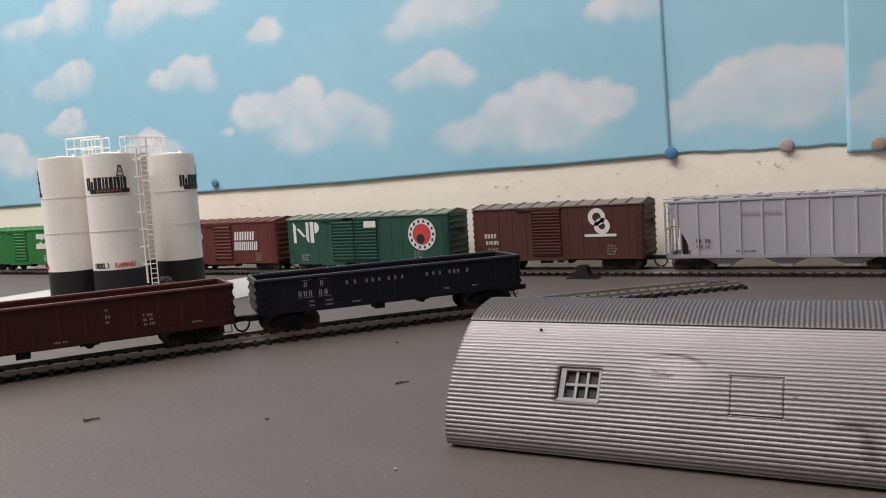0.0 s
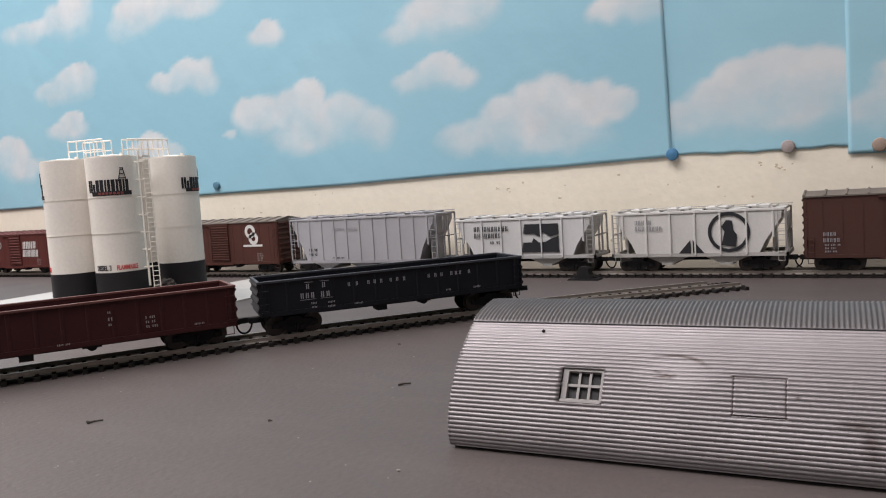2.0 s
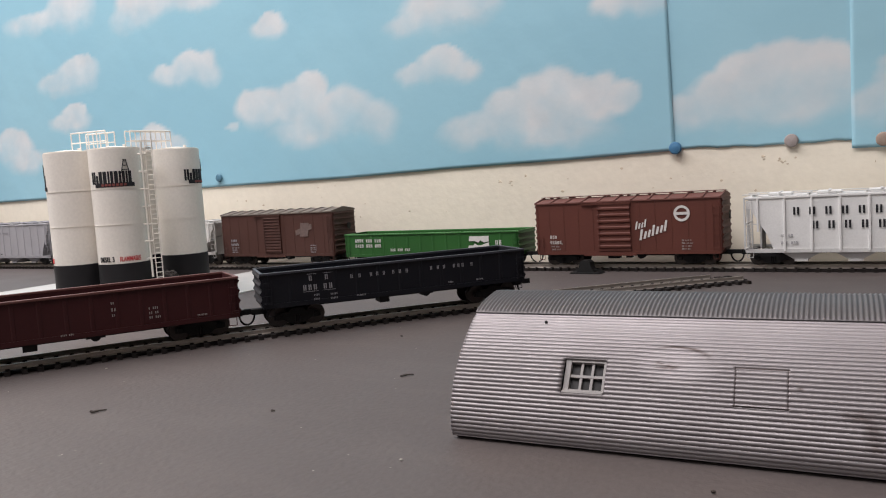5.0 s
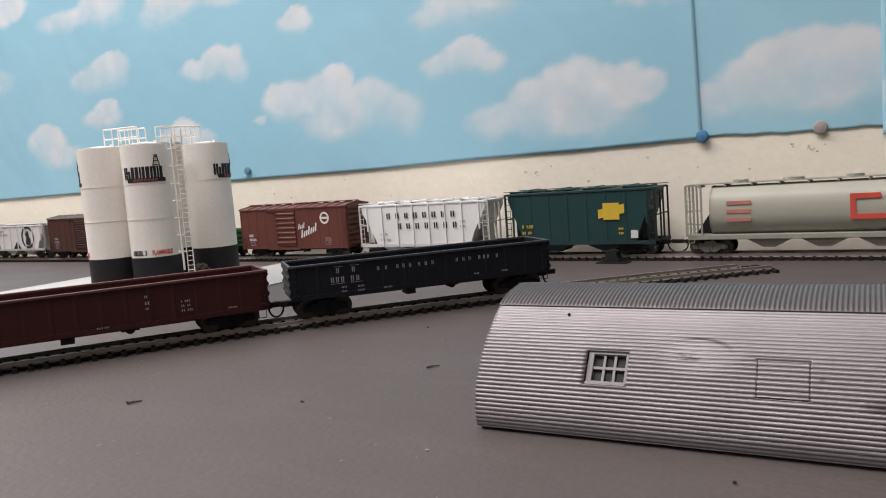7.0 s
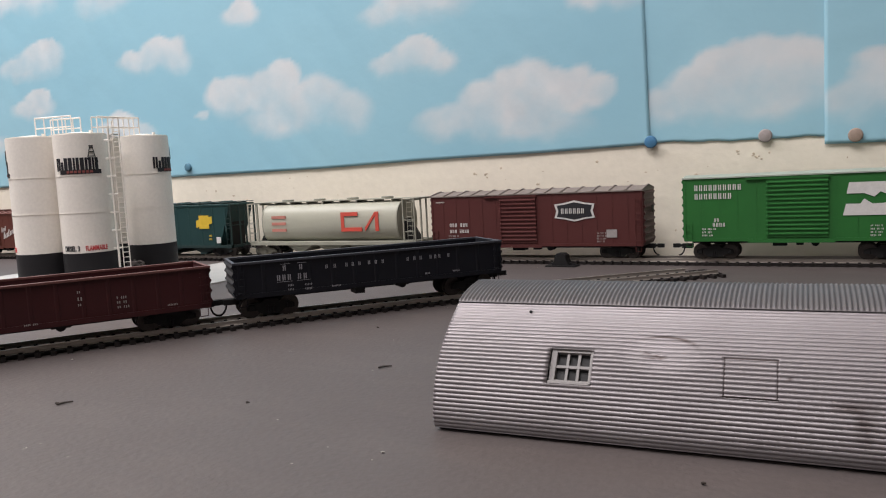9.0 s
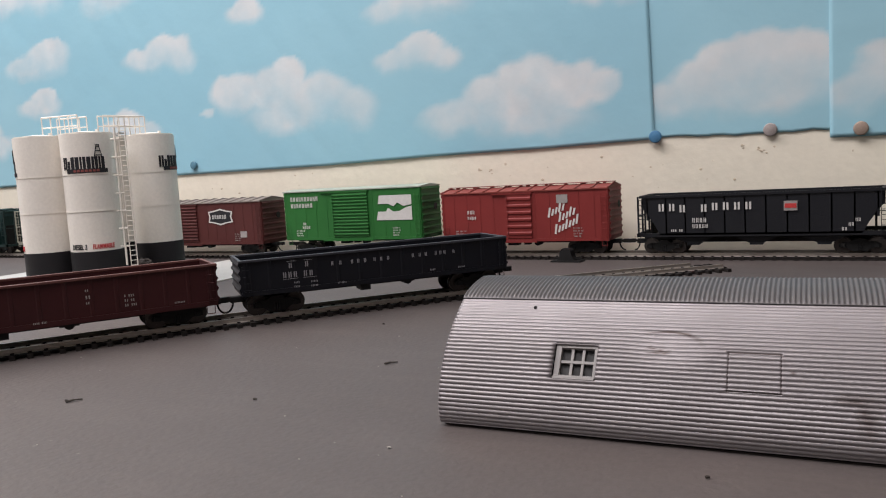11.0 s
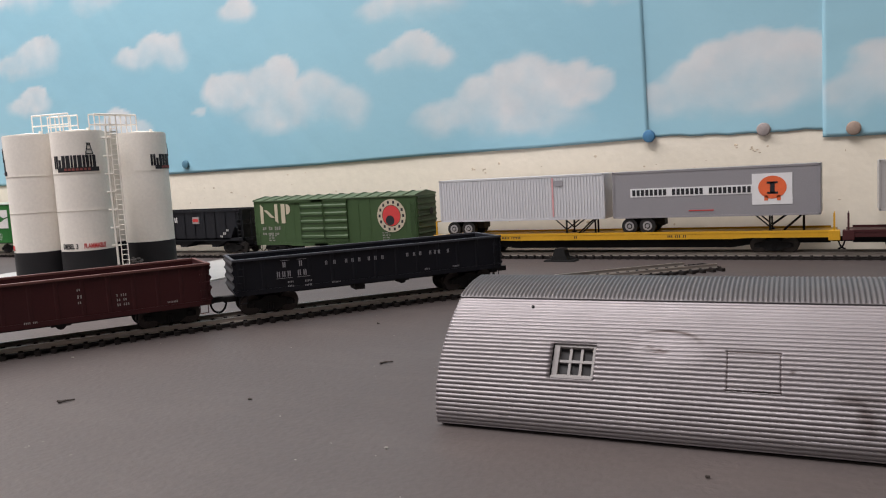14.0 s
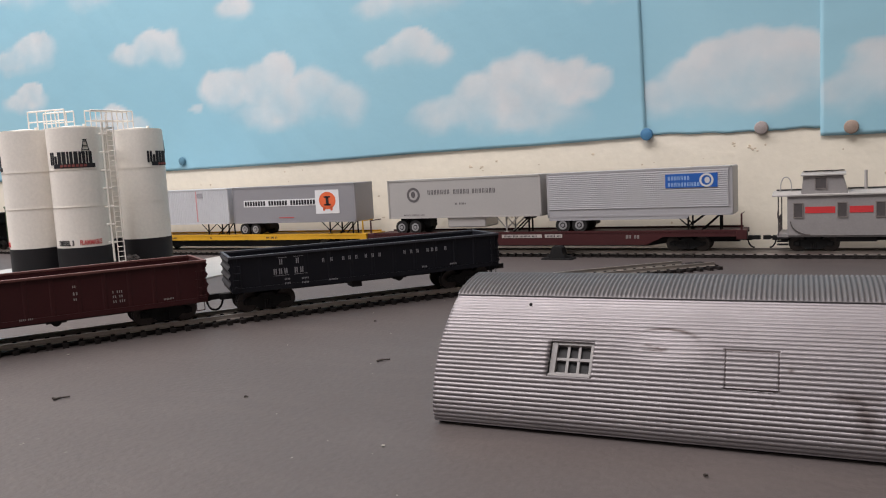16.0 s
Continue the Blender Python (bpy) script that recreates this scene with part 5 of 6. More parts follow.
    bm = ring(bmesh.new(), 0.1105, 0.0455, 0.0078, 0, yt, sx=1.15, thick=0.0004)
    for d in (-0.004, 0.004):
        box(bm, 0.1105 + d - 0.0012, 0.1105 + d + 0.0012, yt - 0.0004, yt, 0.0365, 0.0400)
    decal(t, bm, mat("orange emblem paint", (0.75, 0.14, 0.05), 0.5), "emblem")
    bm = bx(0.1090, 0.1120, yt - 0.0005, yt, 0.0415, 0.0490)
    for z in (0.0410, 0.0480):
        box(bm, 0.1070, 0.1140, yt - 0.0005, yt, z, z + 0.0014)
    decal(t, bm, INK, "emblem_bar")
    decal(t, bx(0.055, 0.072, yt - 0.0003, yt, 0.0305, 0.0312), REDINK, "stripe")
    x3 = 2.9763
    f = flat_car(x3 - 0.014, 0.3060, (0.055, 0.013, 0.014), "dark red flat car carrying two road trailers", (0.143, 0.289), 0.0058)
    for a, b in ((0.0560, 0.0890), (0.1246, 0.1583), (0.1607, 0.1748)):
        decal(f, bx(a, b, Y - 0.0002, Y, 0.0110, 0.0136), mat("pale car plate", (0.48, 0.42, 0.40), 0.6, 0, 0.25, 300, 0.0), "name_plate", "pale worn name plate")
        decal(f, words(bmesh.new(), a + 0.002, 0.0116, 0.0014, "000000 0000 00000000 0000000"[:int((b - a) / 0.0013)], Y - 0.0002), BLACK, "lettering")
    lines(f, [(0.2240, 0.0100, 0.0026, "00 00")], DIM)
    t = trailer(x3 + 0.0048, 0.1390, (0.46, 0.44, 0.43), "grey refrigerated road trailer with faint dark lettering", reefer=True)
    lines(t, [(0.0390, 0.0474, 0.0038, "0000000"), (0.0630, 0.0474, 0.0038, "00000"), (0.0800, 0.0474, 0.0038, "0000000"), (0.064, 0.0385, 0.0016, "00 00000"), (0.015, 0.0300, 0.0012, "0000000 00000000 0000")], mat("dull dark lettering", (0.12, 0.11, 0.115), 0.6, 0, 0.15, 300, 0.0), y=yt)
    decal(t, ring(ring(bmesh.new(), 0.0252, 0.0475, 0.0062, 0.0042, yt), 0.0250, 0.0478, 0.0028, 0, yt, sx=0.7), mat("dull dark lettering", (0.12, 0.11, 0.115)), "emblem")
    x4 = 3.1217
    t = trailer(x4 + 0.003, 0.1365, (0.44, 0.43, 0.45), "silver fluted road trailer with a blue nameplate", "fluted")
    yt = -0.0149 - 0.0001
    decal(t, bx(0.0905, 0.1265, yt - 0.0003, yt + 0.0006, 0.0460, 0.0560), mat("blue nameplate paint", (0.02, 0.11, 0.42), 0.45, 0, 0.08, 100, 0), "nameplate")
    lines(t, [(0.0925, 0.0515, 0.0028, "0000000"), (0.0925, 0.0470, 0.0028, "0000000000")], mat("pale blue lettering", (0.35, 0.50, 0.75), 0.5), y=yt - 0.0003)
    decal(t, ring(ring(bmesh.new(), 0.1190, 0.0510, 0.0048, 0.0034, yt - 0.0003), 0.1195, 0.0510, 0.0022, 0, yt - 0.0003, sx=0.8), WHITE, "emblem")
    caboose(3.2912 - 0.0020, 0.1250)


# ---- the siding: two standing gondolas ----


def build_siding():
    L = 0.1535
    g = gondola(L, 0.0300, 0.0118, (0.006, 0.0065, 0.011), "black gondola car with pale lettering standing on the siding", 13, 0.0, (0.045, 0.045, 0.055))
    trucks(g, L, 0.0190, rolling=False)
    couplers(g, L)
    bm = bmesh.new()
    for xx in (0.0485, 0.0530, 0.0595, 0.0630, 0.0668, 0.0722, 0.0760, 0.0800, 0.0945, 0.0985, 0.1022, 0.1082, 0.1110, 0.1135, 0.1190):
        words(bm, xx, 0.0234, 0.0021, "0", Y, 0.6)
    for xx in (0.0258, 0.0345):
        words(bm, xx, 0.0242, 0.0028, "0", Y, 0.6)
        box(bm, xx - 0.001, xx + 0.004, Y - 0.0002, Y, 0.0277, 0.0279)
    for xx in (0.0225, 0.0253, 0.0281, 0.0335, 0.0365):
        words(bm, xx, 0.0192, 0.0030, "0", Y, 0.6)
    box(bm, 0.0222, 0.0305, Y - 0.0002, Y, 0.0184, 0.0186)
    box(bm, 0.0330, 0.0400, Y - 0.0002, Y, 0.0184, 0.0186)
    decal(g, bm, GREYINK, "lettering", "widely spaced pale lettering")
    lines(g, [(0.028, 0.0158, 0.0010, "0000"), (0.037, 0.0155, 0.0010, "00000"), (0.028, 0.0136, 0.0010, "0000"), (0.037, 0.0132, 0.0010, "00000"), (0.0515, 0.0132, 0.0009, "0000000"), (0.105, 0.0148, 0.0010, "0000"), (0.122, 0.0148, 0.0009, "000000")], GREYINK)
    g.matrix_basis = on_arc(139.39, 0, HR) @ pose(-L / 2, 0, 0)
    L = 0.1750
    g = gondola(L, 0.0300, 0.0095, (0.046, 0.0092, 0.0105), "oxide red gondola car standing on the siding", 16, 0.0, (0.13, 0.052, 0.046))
    trucks(g, L, 0.0205, rolling=False)
    couplers(g, L)
    lines(g, [(0.113, 0.0175, 0.0011, "00"), (0.113, 0.0200, 0.0016, "00"), (0.113, 0.0235, 0.0011, "00"), (0.130, 0.0165, 0.0012, "00 00"), (0.130, 0.0142, 0.0012, "00 000"), (0.130, 0.0188, 0.0012, "0 000"), (0.153, 0.0125, 0.0009, "0000000"), (0.090, 0.0110, 0.0009, "0000 000")], DIM)
    lines(g, [(0.018, 0.0205, 0.0036, "0 0 0"), (0.018, 0.0150, 0.0036, "0 00 0"), (0.034, 0.0125, 0.0010, "00000"), (0.02, 0.0118, 0.001, "00000000")], DIM)
    g.matrix_basis = on_arc(146.88, 0, HR) @ pose(-L / 2, 0, 0)


# ---- storage tanks ----
WHITE_TANK = mat("off-white moulded tank plastic", (0.86, 0.81, 0.745), 0.5, 0, 0.11, 26, 0.08, 500, (0.58, 0.51, 0.46))


def streaks(m):
    """Draw the broad blotches out into upright rain streaks."""
    n, l = m.node_tree.nodes, m.node_tree.links
    mp = n.new("ShaderNodeMapping")
    mp.inputs["Scale"].default_value = (3.2, 3.2, 0.35)
    l.new(n["Texture Coordinate"].outputs["Object"], mp.inputs["Vector"])
    l.new(mp.outputs[0], n["Noise Texture"].inputs["Vector"])


streaks(WHITE_TANK)
BLACK_TANK = mat("black tank base plastic", (0.014, 0.013, 0.015), 0.6, 0, 0.15, 60, 0.15)


def wrap_words(bm, r, start_deg, z, h, step_deg, text):
    """Lettering bars bent round an upright drum."""
    for i, ch in enumerate(text):
        if ch != " ":
            a = radians(start_deg + i * step_deg)
            b = a + radians(step_deg) * 0.7
            q = [(r * math.cos(a), r * math.sin(a)), (r * math.cos(b), r * math.sin(b)), ((r + 0.0003) * math.cos(b), (r + 0.0003) * math.sin(b)), ((r + 0.0003) * math.cos(a), (r + 0.0003) * math.sin(a))]
            prism(bm, q, "z", z, z + h)
    return bm


def bent_text(name, body, r, mid_deg, z, size, material, parent, narrow=0.62):
    """Real lettering, laid round a drum."""
    cu = bpy.data.curves.new(name, "FONT")
    cu.body, cu.size, cu.align_x, cu.extrude, cu.offset = body, size, "CENTER", 0.0001, 0.00012
    ob = bpy.data.objects.new(name, cu)
    scene.collection.objects.link(ob)
    dg = bpy.context.evaluated_depsgraph_get()
    me = bpy.data.meshes.new_from_object(ob.evaluated_get(dg))
    bpy.data.objects.remove(ob)
    for v in me.vertices:
        a = radians(mid_deg) + v.co.x * narrow / r
        v.co = ((r + 0.0002 + v.co.z) * math.cos(a), (r + 0.0002 + v.co.z) * math.sin(a), z + v.co.y)
    me.materials.clear()
    me.materials.append(material)
    o = new(name, me)
    o.parent = parent
    return o


def tank(x, y, label, marks, lettered=True):
    r, top, base = 0.0182, 0.1153, 0.0312
    t = thing("storage_tank", label, "tank", "cluster of storage tanks")
    t.location = (x, y, 0.001)
    part_ob = part("base_band", rod(bmesh.new(), (0, 0, 0), (0, 0, base), r + 0.0002, 64), BLACK_TANK, t)
    smooth(part_ob)
    bm = rod(bmesh.new(), (0, 0, base), (0, 0, top), r, 64)
    es = [e for e in bm.edges if all(v.co.z > top - 1e-6 for v in e.verts)]
    bmesh.ops.bevel(bm, geom=es, offset=0.0008, segments=3, affect="EDGES")
    smooth(part("drum", bm, WHITE_TANK, t))
    for z in (0.0597, 0.0858):
        smooth(part("seam_ring", rod(bmesh.new(), (0, 0, z - 0.0002), (0, 0, z + 0.0002), r + 0.0003, 64), WHITE_TANK, t))
    bm = bmesh.new()
    bmesh.ops.create_cone(bm, cap_ends=True, segments=48, radius1=r * 0.97, radius2=r * 0.2, depth=0.0016, matrix=Matrix.Translation((0, 0, top + 0.0007)))
    rod(bm, (0.008, 0.003, top), (0.008, 0.003, top + 0.0025), 0.0012, 10)
    part("roof", bm, WHITE_TANK, t)
    for deg in marks:
        # block mark with a derrick above and a dark banner below
        bm = bmesh.new()
        for d, w in ((-54, 5), (-47, 5), (-40, 6), (-31.5, 8), (-21.5, 8), (-11, 4), (-5, 6), (3, 8), (13, 5), (20, 6), (28, 4), (34, 7)):
            wrap_words(bm, r, deg + d, 0.0893, 0.0060 if -42 < d < -38 else 0.0088, w / 0.7, "0")
        part("block_mark", bm, INK, t, "dark bold block mark")["kind"] = "stuff"
        bm = bmesh.new()
        a = radians(deg + 28)
        px_, py_ = (r + 0.0002) * math.cos(a), (r + 0.0002) * math.sin(a)
        tx, ty = -math.sin(a), math.cos(a)
        for s in (-1, 1):
            rod(bm, (px_ + s * tx * 0.0030, py_ + s * ty * 0.0030, 0.0965), (px_ + s * tx * 0.0008, py_ + s * ty * 0.0008, 0.1060), 0.0003, 5)
        for z, w in ((0.0990, 0.0024), (0.1020, 0.0017), (0.1050, 0.0011), (0.1062, 0.0014)):
            rod(bm, (px_ - tx * w, py_ - ty * w, z), (px_ + tx * w, py_ + ty * w, z), 0.0003, 5)
        part("derrick_mark", bm, INK, t)
        bm = wrap_words(bmesh.new(), r, deg - 44, 0.0868, 0.0030, 3.05, "0" * 30)
        part("banner", wrap_words(bm, r, deg - 43, 0.0868, 0.0030, 3.05, "0" * 30), INK, t)
        part("banner_lettering", wrap_words(bmesh.new(), r + 0.0003, deg - 26, 0.0875, 0.0017, 8.0, "0000000"), mat("brown-red banner paint", (0.28, 0.08, 0.07), 0.6), t)
        if lettered:
            bent_text("lettering", "DIESEL 3", r, deg - 33, 0.0330, 0.0050, INK, t, 0.68)
            bent_text("lettering", "FLAMMABLE", r, deg + 22, 0.0330, 0.0048, REDINK, t, 0.58)
    return t


def railing(name, pts, z0, h, parent, posts=4):
    for (x0, y0), (x1, y1) in zip(pts, pts[1:]):
        rail = part(name, rod(bmesh.new(), (x0, y0, z0 + h), (x1, y1, z0 + h), 0.0006, 6), WHITE_TANK, parent)
        part("middle_rail", rod(bmesh.new(), (x0, y0, z0 + h * 0.5), (x1, y1, z0 + h * 0.5), 0.0005, 6), WHITE_TANK, rail)
        for i in range(posts + 1):
            x, y = x0 + (x1 - x0) * i / posts, y0 + (y1 - y0) * i / posts
            part("post", rod(bmesh.new(), (x, y, z0), (x, y, z0 + h), 0.0005, 6), WHITE_TANK, rail)


def build_tanks():
    c1, c2, c3, c4 = (-0.0943, -0.2179), (-0.0536, -0.2096), (-0.0564, -0.1502), (-0.0985, -0.1570)
    tank(*c2, "white storage tank with a black base and dark block mark", (-46,))
    tank(*c3, "white storage tank with a black base, mark turned aside", (29,), False)
    tank(*c1, "white storage tank with a black base and a vent on top", (-150,))
    tank(*c4, "white storage tank with a black base at the back", (150,))
    dk = thing("tank_walkway", "white metal walkway with railings across the tank tops", "walkway")
    z = 0.1162
    bm = bmesh.new()
    box(bm, -0.088, -0.05, -0.1855, -0.1775, z, z + 0.001)
    box(bm, -0.0800, -0.0740, -0.215, -0.150, z, z + 0.001)
    part("walkway_grating", bm, WHITE, dk)
    railing("railing", [(-0.094, -0.2150), (-0.063, -0.2085)], z - 0.001, 0.0150, dk)
    railing("railing", [(-0.100, -0.1980), (-0.073, -0.1930)], z - 0.001, 0.0150, dk)
    railing("railing", [(-0.060, -0.1890), (-0.056, -0.1540)], z - 0.001, 0.0150, dk)
    railing("railing", [(-0.066, -0.1890), (-0.062, -0.1540)], z - 0.001, 0.0150, dk)
    # ladder between the tanks
    ld = thing("tank_ladder", "thin white ladder with a side pipe between the tanks", "ladder")
    ux, uy = 0.62, 0.785
    cx, cy = -0.0290, -0.1992
    bm = bmesh.new()
    for d in (-0.0022, 0.0022):
        rod(bm, (cx + ux * d, cy + uy * d, 0.012), (cx + ux * d, cy + uy * d, 0.1245), 0.0004, 6)
    k = 0.016
    while k < 0.120:
        rod(bm, (cx - ux * 0.0022, cy - uy * 0.0022, k), (cx + ux * 0.0022, cy + uy * 0.0022, k), 0.0003, 5)
        k += 0.0036
    part("ladder_frame", bm, WHITE_TANK, ld)
    bm = rod(bmesh.new(), (cx - ux * 0.005, cy - uy * 0.005, 0.020), (cx - ux * 0.005, cy - uy * 0.005, 0.1190), 0.0008, 10)
    for k in range(7):
        z = 0.034 + k * 0.0128
        rod(bm, (cx - ux * 0.008, cy - uy * 0.008, z), (cx - ux * 0.002, cy - uy * 0.002, z), 0.0007, 6)
    part("side_pipe", bm, WHITE_TANK, ld)
    # gravel heap at the foot of the ladder
    rnd = random.Random(8)
    bm = bmesh.new()
    bmesh.ops.create_cone(bm, cap_ends=True, segments=20, radius1=0.019, radius2=0.004, depth=0.021, matrix=Matrix.Translation((-0.036, -0.186, 0.0112)))
    for i in range(420):
        a, q = rnd.uniform(0, 6.283), rnd.random() ** 0.6
        h = 0.0217 * (1 - q)
        rr = 0.004 + 0.015 * q
        s = rnd.uniform(0.0006, 0.0014)
        bmesh.ops.create_icosphere(bm, subdivisions=1, radius=s, matrix=Matrix.Translation((-0.036 + rr * math.cos(a), -0.186 + rr * math.sin(a), 0.001 + h)) @ Matrix.Diagonal((1, rnd.uniform(0.6, 1.2), rnd.uniform(0.5, 1), 1)))
    tagged(part("gravel_heap", bm, mat("dark grey gravel", (0.10, 0.085, 0.08), 0.9, 0, 0.5, 500, 0.4)), "heap of dark gravel at the foot of the ladder", "gravel", kind="stuff")
    plate_m = mat("white plastic sheet", (0.44, 0.43, 0.415), 0.5, 0, 0.10, 20, 0.08)
    tagged(part("base_plate", bx(-0.266, -0.100, -0.29, -0.10, 0.0, 0.0010), plate_m), "thin white plastic sheet under the tanks", "plastic sheet")
    tagged(part("base_plate", bx(-0.099, 0.004, -0.245, -0.02, 0.0, 0.0010), plate_m), "thin white plastic sheet lying beside the tanks", "plastic sheet")


# ---- corrugated hut ----
HUT_M = mat("silver painted corrugated plastic", (0.245, 0.222, 0.229), 0.47, 0.5, 0.08, 45, 0.015, 700, (0.198, 0.178, 0.184), stain_dark=1.0)
# cap uses a darkened silver: shade on its upturned face put into the colour
HUT_CAP_SHADED = mat("shaded silver roof cap", (0.122, 0.112, 0.115), 0.54, 0.5, 0.10, 45, 0.08, 700)


def arc_points():
    """The hut's curved side from the table to the ridge, rounded through its main points, with the length run along it."""
    q = [0.0000, -0.0013, -0.0005, 0.0026, 0.0076, 0.0150, 0.0221, 0.0300, 0.0386]
    z = [0.0, 0.0042, 0.0107, 0.0175, 0.0241, 0.0304, 0.0347, 0.0372, 0.0384]
    pts = []
    for i in range(len(q) - 1):
        a, b, c, d = (Vector((q[k], z[k])) for k in (max(0, i - 1), i, i + 1, min(len(q) - 1, i + 2)))
        for k in range(24):
            u = k / 24
            pts.append(0.5 * (2 * b + (c - a) * u + (2 * a - 5 * b + 4 * c - d) * u * u + (3 * b - 3 * c + d - a) * u ** 3))
    pts.append(Vector((q[-1], z[-1])))
    run = np.concatenate([[0], np.cumsum([(b - a).length for a, b in zip(pts, pts[1:])])])
    return [v.x for v in pts], [v.y for v in pts], run, run[6 * 24]


ARC_Q, ARC_Z, ARC_RUN, SEAM_RUN = arc_points()


def hut_outline(s):
    """Point and outward normal of the hut's curved side; s = 0 at the table, 1 at the seam below the cap, 1.5 at the ridge."""
    def run(v):
        return v * SEAM_RUN if v < 1 else SEAM_RUN + (v - 1) * 2 * (ARC_RUN[-1] - SEAM_RUN)

    def at(v):
        d = run(min(1.5, max(0.0, v)))
        return float(np.interp(d, ARC_RUN, ARC_Q)), float(np.interp(d, ARC_RUN, ARC_Z))
    q, z = at(s)
    (q0, z0), (q1, z1) = at(s - 0.02), at(s + 0.02)
    n = math.hypot(q1 - q0, z1 - z0)
    return q, z, -(z1 - z0) / n, (q1 - q0) / n


def build_hut():
    hut = thing("corrugated_hut", "silver corrugated round-roofed hut with a small window", "hut")
    hut.matrix_basis = pose(0.3264, -0.3928, 0, 0, 0, 2.8)
    L, W = 0.195, 0.0772
    nr = 34
    ns, nl = nr * 10, 190
    # opening for the window in (along, s), access panel and dent
    wx0, wx1, ws0, ws1 = 0.0342, 0.0466, 0.3710, 0.6111
    px0, px1, ps0, ps1 = 0.0810, 0.0937, 0.3644, 0.6015
    dx, ds = 0.0650, 0.6133
    px = [px_ + d for px_ in (px0, px1) for d in (-0.0004, -0.0002, 0.0, 0.0002, 0.0004)]
    front = sorted(set([round(L * i / nl, 5) for i in range(nl + 1) if min(abs(L * i / nl - v) for v in (wx0, wx1, px0, px1)) > 0.0005] + [wx0, wx1] + px))
    ss = sorted(set([round(i / ns, 5) for i in range(ns + 1)] + [ws0, ws1]))
    curve = [hut_outline(s) for s in ss]
    for side in (1, -1):
        verts, st, faces = [], [], []
        xs = front if side > 0 else [L * i / 4 for i in range(5)]
        for x in xs:
            for s, (q, z, nq, nz) in zip(ss, curve):
                # broad round ribs parted by narrow grooves, shallower towards the seam to lower their contrast
                depth = 0.00044 - 0.00024 * max(0.0, (s - 0.55) / 0.45)
                off = depth * (abs(math.sin(math.pi * nr * s)) ** 0.7 - 0.6)
                stain_dark = 0.0
                if side > 0:
                    e = ((x - dx) / 0.0125) ** 2 + ((s - ds) / 0.150) ** 2
                    if e < 1:
                        # heat dent: ribs sunk and flattened, a dark crescent coloured along its upper rim
                        off = off * (0.55 + 0.45 * e) - 0.0005 * (1 - e) ** 1.2
                        off += 0.00006 * (1 - e) * noise.noise((x * 500, s * 40, 3))
                        fleck = ((x - dx + 0.0020) / 0.0045) ** 2 + ((s - ds + 0.015) / 0.040) ** 2
                        if fleck < 1:
                            stain_dark = 1.0 * max(0, (1 - fleck) * (0.5 + 1.8 * noise.noise((x * 500, s * 70, 1))))
                        if s > ds and 0.50 < e < 0.80 and abs(x - dx - 0.002) < 0.0085:
                            stain_dark = max(stain_dark, 1.2 * (1 - abs(e - 0.65) / 0.15) * (1 - (abs(x - dx - 0.002) / 0.0085) ** 2))
                    on = lambda v, a: abs(v - a) < 0.0001
                    # the panel's outline is sunk and coloured dark along its grooves
                    if (px0 - 0.0003 < x < px1 + 0.0003) and (ps0 - 0.005 < s < ps1 + 0.005) and (on(x, px0) or on(x, px1) or abs(s - ps1) < 0.005 or abs(s - ps0) < 0.005):
                        off -= 0.0005
                        stain_dark = 0.8
                    b = ((x - 0.1107) / 0.0065) ** 2 + ((s - 0.3521) / 0.045) ** 2
                    b2 = ((x - 0.1107 - 0.0020) / 0.0030) ** 2 + ((s - 0.3521 + 0.10) / 0.13) ** 2
                    stain_dark = max(stain_dark, 0.75 * max(0, 1 - min(b, b2)) * (0.75 + 0.6 * noise.noise((x * 400, s * 30, 7))))
                    stain_dark = max(stain_dark, 0.10 * max(0, noise.noise((x * 60, s * 9, 5))))
                    speck = ((x - 0.0964) / 0.0007) ** 2 + ((s - 0.4898) / 0.016) ** 2
                    stain_dark = max(stain_dark, 0.8 * max(0, 1 - speck))
                qq, zz = q + off * nq, max(0.0009, z + off * nz)
                verts.append((x, qq if side > 0 else W - qq, zz))
                st.append(min(1, max(0, stain_dark)))
        k = len(ss)
        for i in range(len(xs) - 1):
            for j in range(k - 1):
                if side > 0 and wx0 <= xs[i] and xs[i + 1] <= wx1 and ws0 <= ss[j] and ss[j + 1] <= ws1:
                    continue
                f = (i * k + j, (i + 1) * k + j, (i + 1) * k + j + 1, i * k + j + 1)
                faces.append(f if side > 0 else f[::-1])
        me = bpy.data.meshes.new("side_sheet")
        me.from_pydata(verts, [], faces)
        a = me.attributes.new("stain_dark", "FLOAT", "POINT")
        a.data.foreach_set("value", st)
        for p in me.polygons:
            p.use_smooth = True
        me.materials.append(HUT_M)
        ob = new("side_sheet", me)
        ob.parent = hut
        so = ob.modifiers.new("thickness", "SOLIDIFY")
        so.thickness, so.offset = 0.0005, -1
    # roof cap with ribs across
    nl = int(L / 0.00130)
    verts, faces = [], []
    cs = [0.985, 0.99] + [1.0 + 0.5 * i / 16 for i in range(17)]
    pts = [hut_outline(s) for s in cs]
    full = [(q, z, nq, nz) for q, z, nq, nz in pts] + [(W - q, z, -nq, nz) for q, z, nq, nz in pts[::-1]]
    n = nl * 6
    for i in range(n + 1):
        x = L * i / n
        for j, (q, z, nq, nz) in enumerate(full):
            o = 0.00075 + (0.0 if 1 < j < len(full) - 2 else -0.0002) + (0.00022 * math.sin(2 * math.pi * i / 6) if 1 < j < len(full) - 2 else 0)
            verts.append((x, q + o * nq, z + o * nz))
    k = len(full)
